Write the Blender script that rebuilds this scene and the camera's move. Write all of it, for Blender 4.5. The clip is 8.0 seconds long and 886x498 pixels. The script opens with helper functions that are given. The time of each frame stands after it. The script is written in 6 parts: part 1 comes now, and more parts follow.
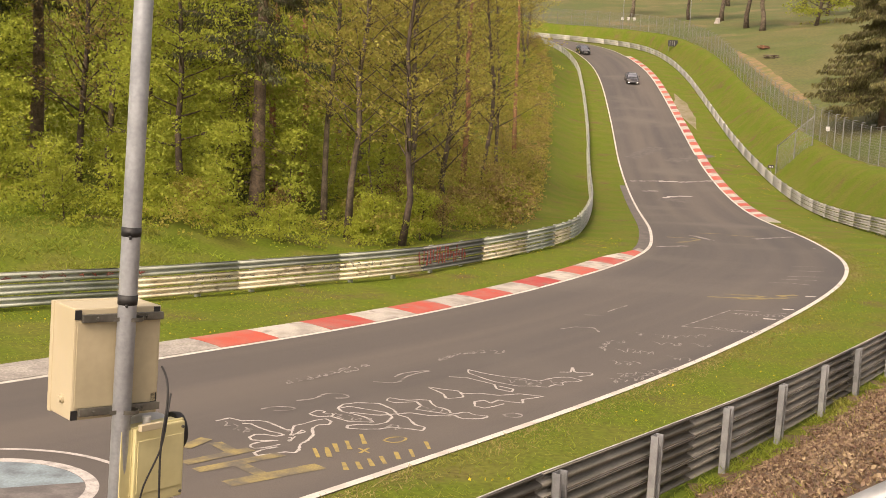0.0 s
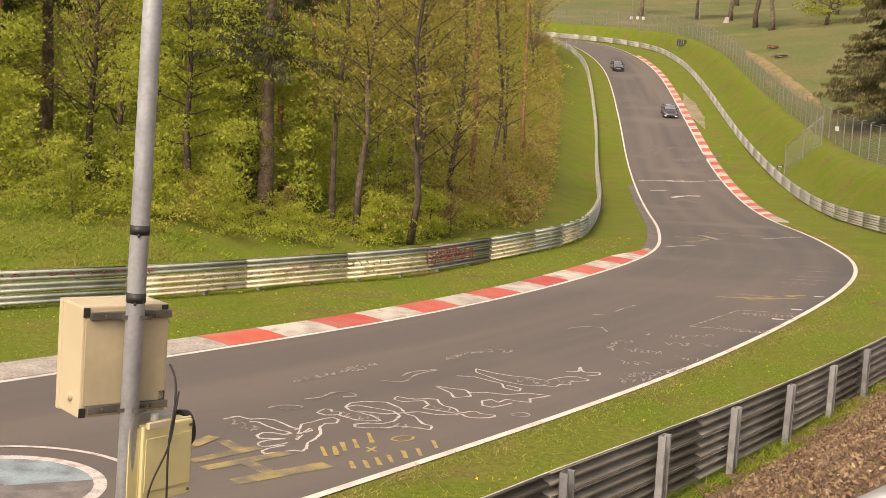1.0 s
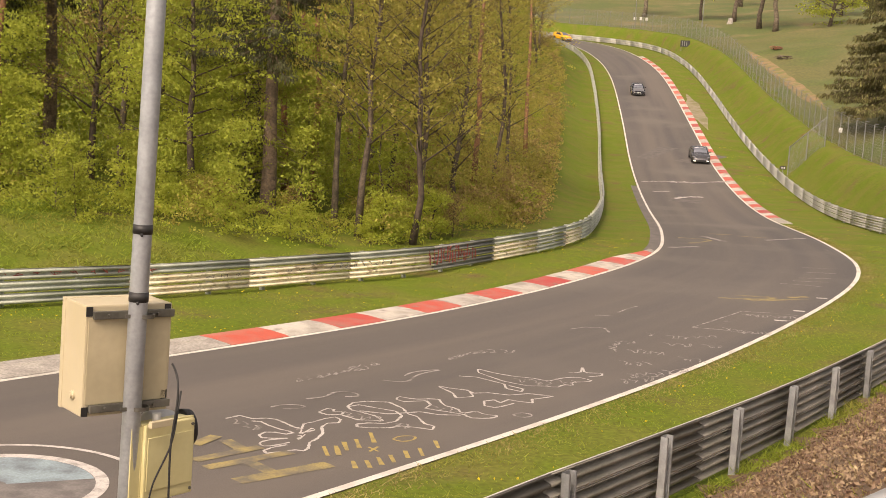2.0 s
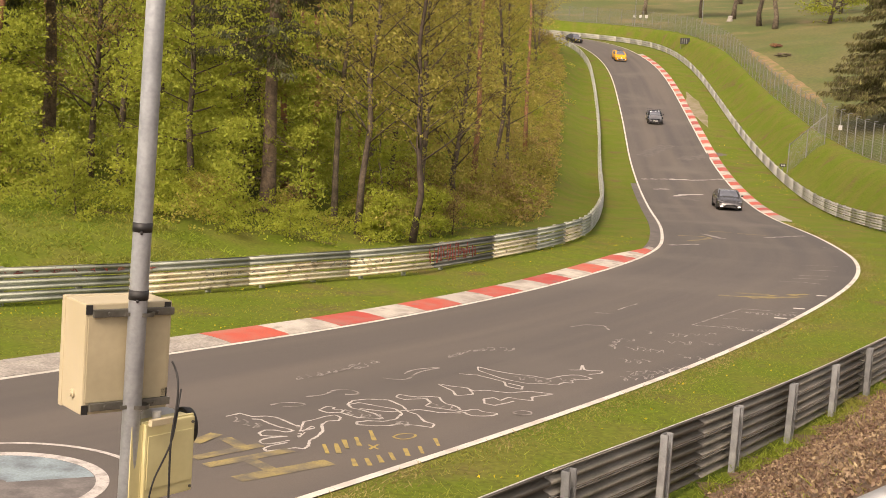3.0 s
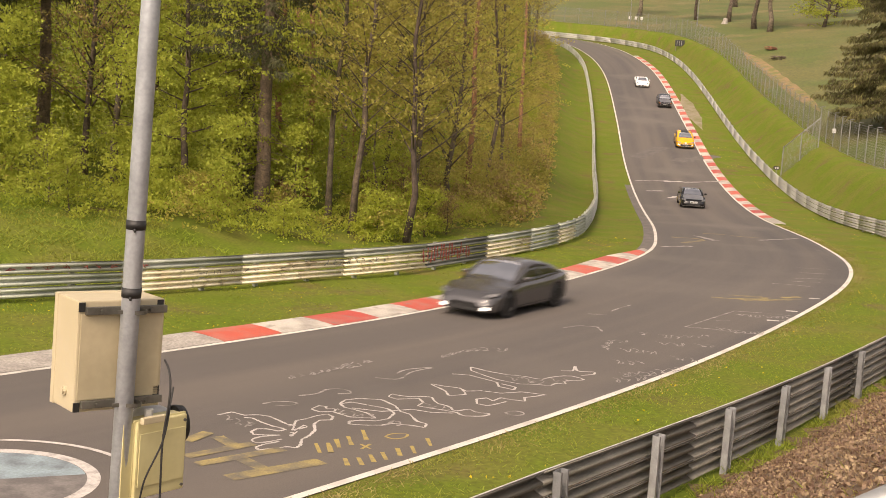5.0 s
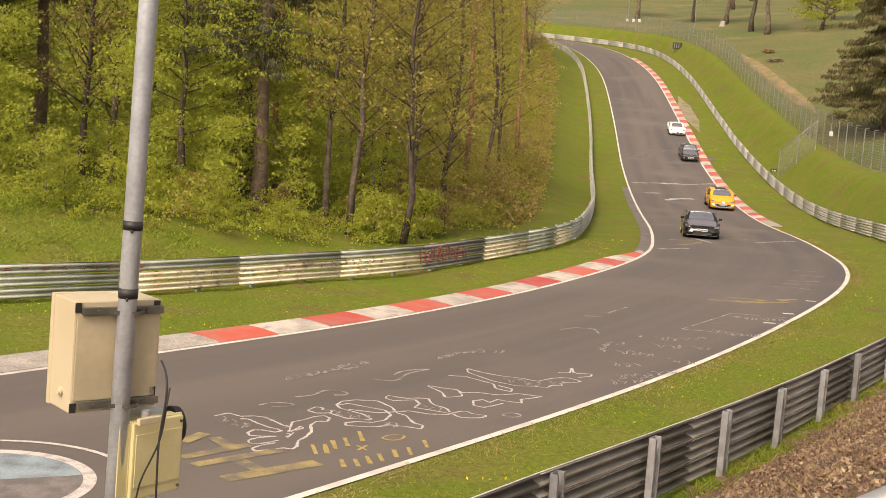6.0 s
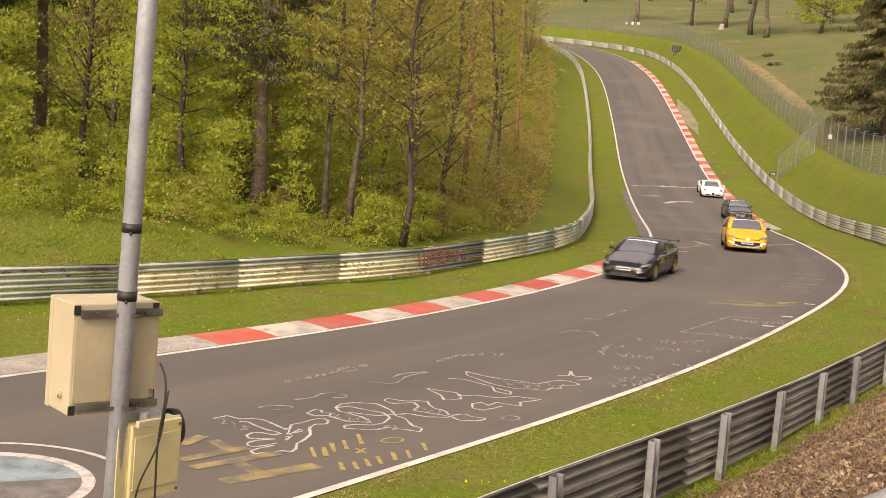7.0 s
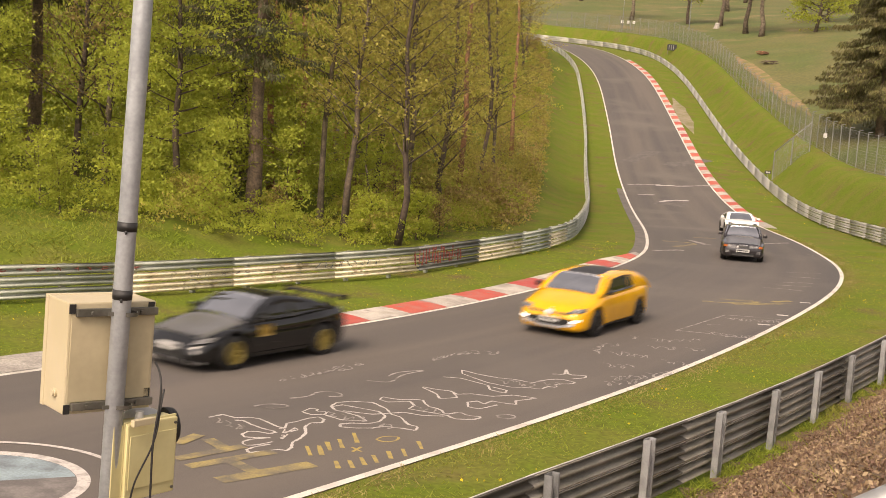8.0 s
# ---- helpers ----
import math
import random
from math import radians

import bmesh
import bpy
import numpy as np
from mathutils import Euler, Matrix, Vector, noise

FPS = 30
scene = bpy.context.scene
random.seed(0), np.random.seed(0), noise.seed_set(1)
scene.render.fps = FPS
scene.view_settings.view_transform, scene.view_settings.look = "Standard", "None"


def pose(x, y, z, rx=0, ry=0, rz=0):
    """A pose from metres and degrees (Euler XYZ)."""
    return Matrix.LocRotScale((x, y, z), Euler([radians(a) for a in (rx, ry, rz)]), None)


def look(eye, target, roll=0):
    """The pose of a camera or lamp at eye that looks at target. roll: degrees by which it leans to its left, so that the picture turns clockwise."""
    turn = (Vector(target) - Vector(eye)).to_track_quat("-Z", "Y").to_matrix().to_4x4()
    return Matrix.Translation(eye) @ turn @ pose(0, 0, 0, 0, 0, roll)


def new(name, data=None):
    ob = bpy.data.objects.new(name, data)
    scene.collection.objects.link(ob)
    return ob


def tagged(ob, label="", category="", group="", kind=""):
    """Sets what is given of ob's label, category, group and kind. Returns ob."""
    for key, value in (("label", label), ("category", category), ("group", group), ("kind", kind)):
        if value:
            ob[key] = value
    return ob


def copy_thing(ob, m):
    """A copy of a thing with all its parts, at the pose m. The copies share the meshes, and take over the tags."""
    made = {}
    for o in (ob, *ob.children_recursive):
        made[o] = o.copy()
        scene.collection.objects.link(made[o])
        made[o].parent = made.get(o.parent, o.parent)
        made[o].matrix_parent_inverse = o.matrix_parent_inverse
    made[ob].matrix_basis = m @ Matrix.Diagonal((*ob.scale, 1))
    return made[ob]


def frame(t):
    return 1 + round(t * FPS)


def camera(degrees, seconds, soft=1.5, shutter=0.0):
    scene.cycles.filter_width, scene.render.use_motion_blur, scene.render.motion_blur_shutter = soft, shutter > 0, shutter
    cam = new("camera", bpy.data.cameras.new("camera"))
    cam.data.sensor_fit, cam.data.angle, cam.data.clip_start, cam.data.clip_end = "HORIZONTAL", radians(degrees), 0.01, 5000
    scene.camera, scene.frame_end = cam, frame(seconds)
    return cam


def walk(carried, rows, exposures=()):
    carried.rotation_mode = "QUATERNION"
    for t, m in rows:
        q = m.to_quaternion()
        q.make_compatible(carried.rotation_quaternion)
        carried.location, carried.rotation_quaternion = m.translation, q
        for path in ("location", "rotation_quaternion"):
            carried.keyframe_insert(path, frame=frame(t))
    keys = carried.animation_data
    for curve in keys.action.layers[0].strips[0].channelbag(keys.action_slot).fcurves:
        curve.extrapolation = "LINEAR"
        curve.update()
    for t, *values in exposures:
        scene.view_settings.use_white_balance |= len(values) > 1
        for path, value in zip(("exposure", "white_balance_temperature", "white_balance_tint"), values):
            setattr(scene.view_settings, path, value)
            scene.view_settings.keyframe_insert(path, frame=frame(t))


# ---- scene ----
EYE = (0.0, 0.0, 5.0)
cam = camera(42, 8.0, soft=0.8, shutter=0.5)
walk(cam, [
    (0.0, look(EYE, (0.680, 99.368, -6.201), 2.879)),
    (0.5, look(EYE, (0.323, 99.358, -6.310), 2.879)),
    (1.0, look(EYE, (0.000, 99.357, -6.320), 3.000)),
    (1.5, look(EYE, (-0.240, 99.362, -6.277), 3.198)),
    (3.0, look(EYE, (-0.207, 99.336, -6.504), 3.137)),
    (3.5, look(EYE, (-0.091, 99.331, -6.551), 3.275)),
    (4.0, look(EYE, (0.044, 99.331, -6.549), 3.311)),
    (4.5, look(EYE, (0.196, 99.335, -6.513), 3.493)),
    (6.0, look(EYE, (0.585, 99.355, -6.323), 3.797)),
    (6.5, look(EYE, (0.596, 99.372, -6.171), 3.987)),
    (7.0, look(EYE, (0.647, 99.382, -6.081), 3.845)),
    (7.5, look(EYE, (0.799, 99.377, -6.116), 3.903)),
    (8.0, look(EYE, (1.038, 99.369, -6.170), 3.867)),
], exposures=[(0.0, 0.60, 7700, 20), (8.0, 0.60, 7700, 20)])

# ---- light: thin high cloud, a hazy sun from behind and a little to the left ----
SUN_AZ, SUN_EL = 207.0, 47.0
world = bpy.data.worlds.new("world")
scene.world = world
world.use_nodes = True
wn = world.node_tree
sky = wn.nodes.new("ShaderNodeTexSky")
sky.sky_type, sky.sun_disc = "NISHITA", False
sky.sun_elevation, sky.sun_rotation = radians(SUN_EL), radians(SUN_AZ)
sky.air_density, sky.dust_density, sky.ozone_density = 1.0, 4.0, 0.6
wn.nodes["Background"].inputs["Strength"].default_value = 0.15
veil = wn.nodes.new("ShaderNodeHueSaturation")  # thin white cloud takes the blue out
veil.inputs["Saturation"].default_value = 0.3
wn.links.new(sky.outputs[0], veil.inputs["Color"])
wn.links.new(veil.outputs[0], wn.nodes["Background"].inputs["Color"])
sun = new("sun", bpy.data.lights.new("sun", "SUN"))
sun.data.energy, sun.data.angle, sun.data.color = 2.3, radians(24), (1.0, 0.90, 0.74)
sun_dir = Vector((math.sin(radians(SUN_AZ)) * math.cos(radians(SUN_EL)), math.cos(radians(SUN_AZ)) * math.cos(radians(SUN_EL)), math.sin(radians(SUN_EL))))
sun.matrix_world = look(sun_dir * 100, (0, 0, 0))


# ---- materials ----
def material(name, base, rough=0.7, metal=0.0, spread=0.25, scale=3.0, fine=40.0, bump=0.2, other=None, blend=(0.4, 0.6), per_object=0.0, per_island=0.0, through_light=0.0, coat=0.0, space="Object", spec=0.5, third=None, stretch=None):
    """A surface of two noise scales: patches of a second colour, grain and relief, and a shift from piece to piece."""
    m = bpy.data.materials.new(name)
    m.use_nodes = True
    n, l = m.node_tree.nodes, m.node_tree.links
    b = n["Principled BSDF"]
    b.inputs["Roughness"].default_value, b.inputs["Metallic"].default_value = rough, metal
    b.inputs["Coat Weight"].default_value = coat
    b.inputs["Coat Roughness"].default_value = 0.04
    b.inputs["Specular IOR Level"].default_value = spec
    co = n.new("ShaderNodeTexCoord")

    def noise_at(sc, detail=4.0):
        t = n.new("ShaderNodeTexNoise")
        t.inputs["Scale"].default_value, t.inputs["Detail"].default_value = sc, detail
        source = co.outputs[space]
        if stretch and sc == scale:
            mp = n.new("ShaderNodeMapping")
            mp.inputs["Scale"].default_value = stretch
            l.new(source, mp.inputs["Vector"])
            source = mp.outputs["Vector"]
        l.new(source, t.inputs["Vector"])
        return t.outputs["Fac"]

    def ramp(source, lo, hi, a, c):
        r = n.new("ShaderNodeMapRange")
        for k, v in (("From Min", lo), ("From Max", hi), ("To Min", a), ("To Max", c)):
            r.inputs[k].default_value = v
        l.new(source, r.inputs["Value"])
        return r.outputs["Result"]

    big, small = noise_at(scale), noise_at(fine, 3.0)
    mix = n.new("ShaderNodeMix")
    mix.data_type = "RGBA"
    o = other or tuple(c * 0.7 for c in base)
    mix.inputs["A"].default_value, mix.inputs["B"].default_value = (*base, 1), (*o, 1)
    l.new(ramp(big, blend[0], blend[1], 0.0, 1.0), mix.inputs["Factor"])
    hsv = n.new("ShaderNodeHueSaturation")
    shade = mix.outputs["Result"]
    if third:  # bare or dry patches of a third colour: colour, scale, from, to
        mix3 = n.new("ShaderNodeMix")
        mix3.data_type = "RGBA"
        mix3.inputs["B"].default_value = (*third[0], 1)
        l.new(shade, mix3.inputs["A"])
        l.new(ramp(noise_at(third[1], 6.0), third[2], third[3], 0.0, 1.0), mix3.inputs["Factor"])
        shade = mix3.outputs["Result"]
    l.new(shade, hsv.inputs["Color"])
    value = ramp(small, 0.25, 0.75, 1 - spread, 1 + spread)
    for on, source in ((per_object, "ShaderNodeObjectInfo"), (per_island, "ShaderNodeNewGeometry")):
        if on:
            info = n.new(source)
            r = info.outputs["Random"] if source.endswith("Info") else info.outputs["Random Per Island"]
            mul = n.new("ShaderNodeMath")
            mul.operation = "MULTIPLY"
            l.new(value, mul.inputs[0])
            l.new(ramp(r, 0, 1, 1 - on, 1 + on), mul.inputs[1])
            value = mul.outputs[0]
            l.new(ramp(r, 0, 1, 0.5 - on * 0.05, 0.5 + on * 0.05), hsv.inputs["Hue"])
    l.new(value, hsv.inputs["Value"])
    l.new(hsv.outputs["Color"], b.inputs["Base Color"])
    if bump:
        bp = n.new("ShaderNodeBump")
        bp.inputs["Strength"].default_value, bp.inputs["Distance"].default_value = bump, 0.02
        l.new(small, bp.inputs["Height"])
        l.new(bp.outputs["Normal"], b.inputs["Normal"])
    l.new(ramp(small, 0.2, 0.8, max(rough - 0.12, 0.02), min(rough + 0.12, 1.0)), b.inputs["Roughness"])
    if through_light:
        tr = n.new("ShaderNodeBsdfTranslucent")
        l.new(hsv.outputs["Color"], tr.inputs["Color"])
        ms = n.new("ShaderNodeMixShader")
        ms.inputs[0].default_value = through_light
        l.new(b.outputs[0], ms.inputs[1])
        l.new(tr.outputs[0], ms.inputs[2])
        l.new(ms.outputs[0], n["Material Output"].inputs["Surface"])
    return m


M = {}
M["asphalt"] = material("asphalt", (0.110, 0.094, 0.081), 0.82, 0, 0.22, 1.0, 45, 0.25, (0.066, 0.060, 0.057), (0.36, 0.66), space="UV", stretch=(0.018, 0.55, 1), third=((0.118, 0.103, 0.090), 0.13, 0.52, 0.70))
M["asphalt_patch"] = material("asphalt_patch", (0.125, 0.11, 0.10), 0.85, 0, 0.2, 2, 50, 0.2, (0.09, 0.08, 0.074))
M["grass_ground"] = material("grass_ground", (0.094, 0.130, 0.014), 0.95, 0, 0.35, 0.5, 11, 0.3, (0.122, 0.128, 0.026), (0.40, 0.64), third=((0.130, 0.098, 0.042), 0.42, 0.57, 0.72), spec=0.1)
M["meadow"] = material("meadow", (0.102, 0.098, 0.028), 0.95, 0, 0.4, 0.11, 3, 0.4, (0.070, 0.090, 0.017), (0.42, 0.6), third=((0.175, 0.13, 0.06), 0.09, 0.58, 0.72))
M["blades"] = material("blades", (0.24, 0.30, 0.045), 0.8, 0, 0.2, 0.35, 5, 0, (0.27, 0.265, 0.065), (0.45, 0.65), per_island=0.15, through_light=0.5, spec=0.1)
M["blades_dry"] = material("blades_dry", (0.33, 0.27, 0.12), 0.8, 0, 0.25, 0.6, 5, 0, (0.24, 0.24, 0.06), (0.40, 0.60), per_island=0.2, through_light=0.45, spec=0.1)
M["litter"] = material("litter", (0.15, 0.10, 0.06), 0.9, 0, 0.5, 1.2, 18, 0.8, (0.11, 0.07, 0.04), (0.42, 0.6))
M["dead_leaf"] = material("dead_leaf", (0.23, 0.16, 0.10), 0.8, 0, 0.2, 2, 30, 0, (0.14, 0.085, 0.05), per_island=0.4)
M["white_line"] = material("white_line", (0.55, 0.52, 0.47), 0.75, 0, 0.12, 1.5, 25, 0.1, (0.38, 0.35, 0.31), (0.5, 0.7))
M["kerb_red"] = material("kerb_red", (0.41, 0.066, 0.048), 0.75, 0, 0.2, 1.6, 30, 0.25, (0.36, 0.12, 0.095), (0.42, 0.68), per_object=0.15, third=((0.22, 0.14, 0.115), 2.1, 0.60, 0.74))
M["kerb_white"] = material("kerb_white", (0.44, 0.405, 0.355), 0.8, 0, 0.2, 1.6, 30, 0.25, (0.29, 0.265, 0.23), (0.42, 0.66), per_object=0.12, third=((0.20, 0.175, 0.15), 2.3, 0.58, 0.72))
M["kerb_bare"] = material("kerb_bare", (0.33, 0.305, 0.27), 0.85, 0, 0.35, 3, 20, 0.5, (0.24, 0.22, 0.195), (0.4, 0.65))
M["zinc"] = material("zinc", (0.50, 0.50, 0.47), 0.5, 0.3, 0.15, 1.5, 25, 0.05, (0.36, 0.36, 0.33), (0.4, 0.65), per_object=0.12)
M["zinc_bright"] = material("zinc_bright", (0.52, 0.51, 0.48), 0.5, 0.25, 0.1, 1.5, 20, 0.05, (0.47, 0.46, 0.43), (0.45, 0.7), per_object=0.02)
# darker copy of the zinc: shade on the beam backs, put into the colour
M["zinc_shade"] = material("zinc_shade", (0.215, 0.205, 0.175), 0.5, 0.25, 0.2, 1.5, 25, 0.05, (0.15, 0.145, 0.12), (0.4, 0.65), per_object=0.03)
# paler than the beams: the sky's glint on their edges, put into the colour
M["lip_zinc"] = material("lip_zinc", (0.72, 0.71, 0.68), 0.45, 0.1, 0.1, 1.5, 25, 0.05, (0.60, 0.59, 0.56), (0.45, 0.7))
M["post_zinc"] = material("post_zinc", (0.30, 0.31, 0.315), 0.5, 0.3, 0.2, 5, 40, 0.05, (0.20, 0.21, 0.215), (0.4, 0.65), per_object=0.15)
M["zinc_dull"] = material("zinc_dull", (0.40, 0.42, 0.36), 0.6, 0.1, 0.2, 1.2, 22, 0.05, (0.28, 0.30, 0.25), (0.4, 0.65), per_object=0.15)
M["rail_cream"] = material("rail_cream", (0.78, 0.71, 0.53), 0.65, 0, 0.15, 1.8, 15, 0.05, (0.62, 0.53, 0.36), (0.45, 0.7), per_object=0.08, third=((0.30, 0.24, 0.15), 2.6, 0.58, 0.68))
M["rail_black"] = material("rail_black", (0.17, 0.175, 0.16), 0.65, 0, 0.3, 2, 15, 0.05, (0.2, 0.2, 0.18), (0.5, 0.7))
M["paint_white"] = material("paint_white", (0.46, 0.43, 0.40), 0.8, 0, 0.25, 6, 40, 0, (0.27, 0.25, 0.23), (0.48, 0.7))
M["paint_faint"] = material("paint_faint", (0.30, 0.275, 0.255), 0.85, 0, 0.3, 4, 40, 0, (0.13, 0.117, 0.105), (0.44, 0.62))
M["paint_yellow"] = material("paint_yellow", (0.27, 0.215, 0.085), 0.85, 0, 0.3, 3, 40, 0, (0.125, 0.108, 0.08), (0.36, 0.62))
M["paint_red"] = material("paint_red", (0.27, 0.075, 0.06), 0.7, 0, 0.2, 5, 40, 0)
M["paint_blue"] = material("paint_blue", (0.22, 0.285, 0.31), 0.8, 0, 0.25, 2.5, 30, 0, (0.13, 0.155, 0.17), (0.4, 0.65))
M["paint_grey"] = material("paint_grey", (0.17, 0.155, 0.145), 0.85, 0, 0.25, 3, 30, 0, (0.11, 0.1, 0.095))
M["bark"] = material("bark", (0.125, 0.095, 0.068), 0.95, 0, 0.4, 2.5, 14, 0.9, (0.065, 0.050, 0.036), per_object=0.3)
M["bark_pine"] = material("bark_pine", (0.27, 0.13, 0.065), 0.95, 0, 0.35, 2, 12, 0.9, (0.16, 0.085, 0.05), per_object=0.25)
M["bark_spruce"] = material("bark_spruce", (0.19, 0.135, 0.095), 0.95, 0, 0.45, 3, 16, 1.0, (0.12, 0.088, 0.064))
# lighter olive copy of the needles, sunlight on the meadow spruce painted in
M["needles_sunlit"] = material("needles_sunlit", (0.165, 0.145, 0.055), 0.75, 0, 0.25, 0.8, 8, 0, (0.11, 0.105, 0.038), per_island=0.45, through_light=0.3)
M["leaf_fresh"] = material("leaf_fresh", (0.35, 0.38, 0.062), 0.75, 0, 0.12, 0.6, 6, 0, (0.29, 0.33, 0.055), per_island=0.18, per_object=0.15, through_light=0.55, spec=0.12)
M["leaf_olive"] = material("leaf_olive", (0.40, 0.345, 0.09), 0.75, 0, 0.12, 0.6, 6, 0, (0.33, 0.30, 0.075), per_island=0.18, per_object=0.15, through_light=0.5, spec=0.12)
M["leaf_bud"] = material("leaf_bud", (0.32, 0.225, 0.095), 0.7, 0, 0.2, 0.8, 6, 0, (0.27, 0.22, 0.075), per_island=0.25, per_object=0.2, through_light=0.35, spec=0.12)
M["needles"] = material("needles", (0.085, 0.085, 0.034), 0.7, 0, 0.2, 1, 8, 0, (0.060, 0.070, 0.027), per_island=0.45, through_light=0.25)


# ---- building helpers ----
def mesh(name, verts, faces, mat, smooth=False):
    me = bpy.data.meshes.new(name)
    me.from_pydata([tuple(v) for v in verts], [], [tuple(q) for q in faces])
    for a in (mat if isinstance(mat, (list, tuple)) else [mat]):
        me.materials.append(M[a] if isinstance(a, str) else a)
    if smooth:
        me.shade_smooth()
    me.update()
    return me


def quads(name, v, mat, uv=False):
    """A mesh of separate quads from an array (n, 4, 3)."""
    n = len(v)
    me = bpy.data.meshes.new(name)
    me.vertices.add(n * 4)
    me.vertices.foreach_set("co", np.asarray(v, dtype=np.float32).reshape(-1))
    me.loops.add(n * 4)
    me.loops.foreach_set("vertex_index", np.arange(n * 4, dtype=np.int32))
    me.polygons.add(n)
    me.polygons.foreach_set("loop_start", np.arange(0, n * 4, 4, dtype=np.int32))
    me.polygons.foreach_set("loop_total", np.full(n, 4, dtype=np.int32))
    me.materials.append(M[mat])
    me.update(calc_edges=True)
    return me


def child(name, me, parent, m=None, label=""):
    ob = new(name, me)
    ob.parent = parent
    if m is not None:
        ob.matrix_basis = m
    if label:
        tagged(ob, label)
    return ob


def part(name, bm, mat, parent, label="", smooth=False, m=None):
    me = bpy.data.meshes.new(name)
    bm.to_mesh(me)
    bm.free()
    me.materials.append(M[mat] if isinstance(mat, str) else mat)
    if smooth:
        me.shade_smooth()
    return child(name, me, parent, m, label)


def box_bm(sx, sy, sz, at=(0, 0, 0), bevel=0.0, bm=None):
    bm = bm or bmesh.new()
    r = bmesh.ops.create_cube(bm, size=1, matrix=Matrix.Translation(at) @ Matrix.Diagonal((sx, sy, sz, 1)))
    if bevel:
        es = {e for v in r["verts"] for e in v.link_edges}
        bmesh.ops.bevel(bm, geom=list(es), offset=bevel, segments=2, affect="EDGES", profile=0.6)
    return bm


def cyl_bm(r, h, at=(0, 0, 0), axis="Z", seg=16, bm=None, r2=None):
    bm = bm or bmesh.new()
    turn = {"Z": Matrix.Identity(4), "X": Matrix.Rotation(radians(90), 4, "Y"), "Y": Matrix.Rotation(radians(90), 4, "X")}[axis]
    bmesh.ops.create_cone(bm, cap_ends=True, segments=seg, radius1=r, radius2=r if r2 is None else r2, depth=h, matrix=Matrix.Translation(at) @ turn)
    return bm


def tube(path, radii, sides=7):
    """Vertices and faces of a tapered tube along a path."""
    path = [Vector(p) for p in path]
    verts, faces = [], []
    ref = Vector((1, 0, 0))
    for i, p in enumerate(path):
        d = (path[min(i + 1, len(path) - 1)] - path[max(i - 1, 0)]).normalized()
        if abs(d.dot(ref)) > 0.95:
            ref = Vector((0, 1, 0))
        a = d.cross(ref).normalized()
        b = d.cross(a)
        for k in range(sides):
            w = 2 * math.pi * k / sides
            verts.append(p + (a * math.cos(w) + b * math.sin(w)) * radii[i])
    for i in range(len(path) - 1):
        for k in range(sides):
            k2 = (k + 1) % sides
            faces.append((i * sides + k, i * sides + k2, (i + 1) * sides + k2, (i + 1) * sides + k))
    faces.append(tuple(range(sides))[::-1])
    faces.append(tuple((len(path) - 1) * sides + k for k in range(sides)))
    return verts, faces


def join(pieces):
    verts, faces = [], []
    for v, f in pieces:
        o = len(verts)
        verts += list(v)
        faces += [tuple(i + o for i in q) for q in f]
    return verts, faces


# ---- the road's line: knots near to far, a smooth curve, places by distance s and offset to the left ----
KNOTS = np.array([(-100, -105, 3.0), (-58, -56, 2.0), (-28, -16, 1.1), (-13.2, 4, 0.55), (-4.64, 15.84, 0.28), (1.89, 25.53, 0.05), (7.92, 35.56, 0.09), (10.53, 40.79, 0.14), (12.45, 46.3, 0.12), (13.68, 52.0, 0.03), (14.67, 57.77, -0.07), (16.36, 69.32, -0.36), (17.84, 80.91, -0.42), (19.1, 92.5, 0.14), (20.84, 109.83, 2.04), (22.68, 127.05, 4.67), (24.32, 144.23, 7.72), (25.68, 161.37, 11.05), (26.17, 172.82, 13.32), (26.0, 184.29, 15.46), (24.3, 199.5, 18.1), (20.6, 211.0, 19.9), (13.5, 221.0, 21.4), (3.0, 228.5, 22.8), (-22, 238, 25), (-60, 246, 28), (-120, 255, 32)])
ROAD_W = 7.8


def spline(t, P, tt):
    n, h = len(t), np.diff(t)
    A, B = np.eye(n), np.zeros((n, P.shape[1]))
    for i in range(1, n - 1):
        A[i, i - 1], A[i, i], A[i, i + 1] = h[i - 1], 2 * (h[i - 1] + h[i]), h[i]
        B[i] = 6 * ((P[i + 1] - P[i]) / h[i] - (P[i] - P[i - 1]) / h[i - 1])
    S = np.linalg.solve(A, B)
    i = np.clip(np.searchsorted(t, tt) - 1, 0, n - 2)
    hh, a, b = h[i][:, None], (t[i + 1] - tt)[:, None], (tt - t[i])[:, None]
    return S[i] * a ** 3 / (6 * hh) + S[i + 1] * b ** 3 / (6 * hh) + (P[i] / hh - S[i] * hh / 6) * a + (P[i + 1] / hh - S[i + 1] * hh / 6) * b


chord = np.concatenate([[0], np.cumsum(np.linalg.norm(np.diff(KNOTS, axis=0), axis=1))])
curve = spline(chord, KNOTS, np.arange(0, chord[-1], 0.25))
length = np.concatenate([[0], np.cumsum(np.linalg.norm(np.diff(curve, axis=0), axis=1))])
zero = length[np.argmin(np.linalg.norm(curve - KNOTS[4], axis=1))]
S_LO, S_HI = -zero + 1, length[-1] - zero - 1
SS = np.arange(np.ceil(S_LO), np.floor(S_HI), 1.0)
CL = np.stack([np.interp(SS, length - zero, curve[:, k]) for k in range(3)], 1)
TG = np.gradient(CL, axis=0)
TG = TG / np.linalg.norm(TG[:, :2], axis=1, keepdims=True)
BANK = np.interp(SS, [-20, 6, 14, 20, 30, 45, 70, 150, 175, 190, 230], [0, -0.006, -0.014, -0.02, -0.014, -0.011, -0.004, -0.003, -0.018, -0.028, -0.02])


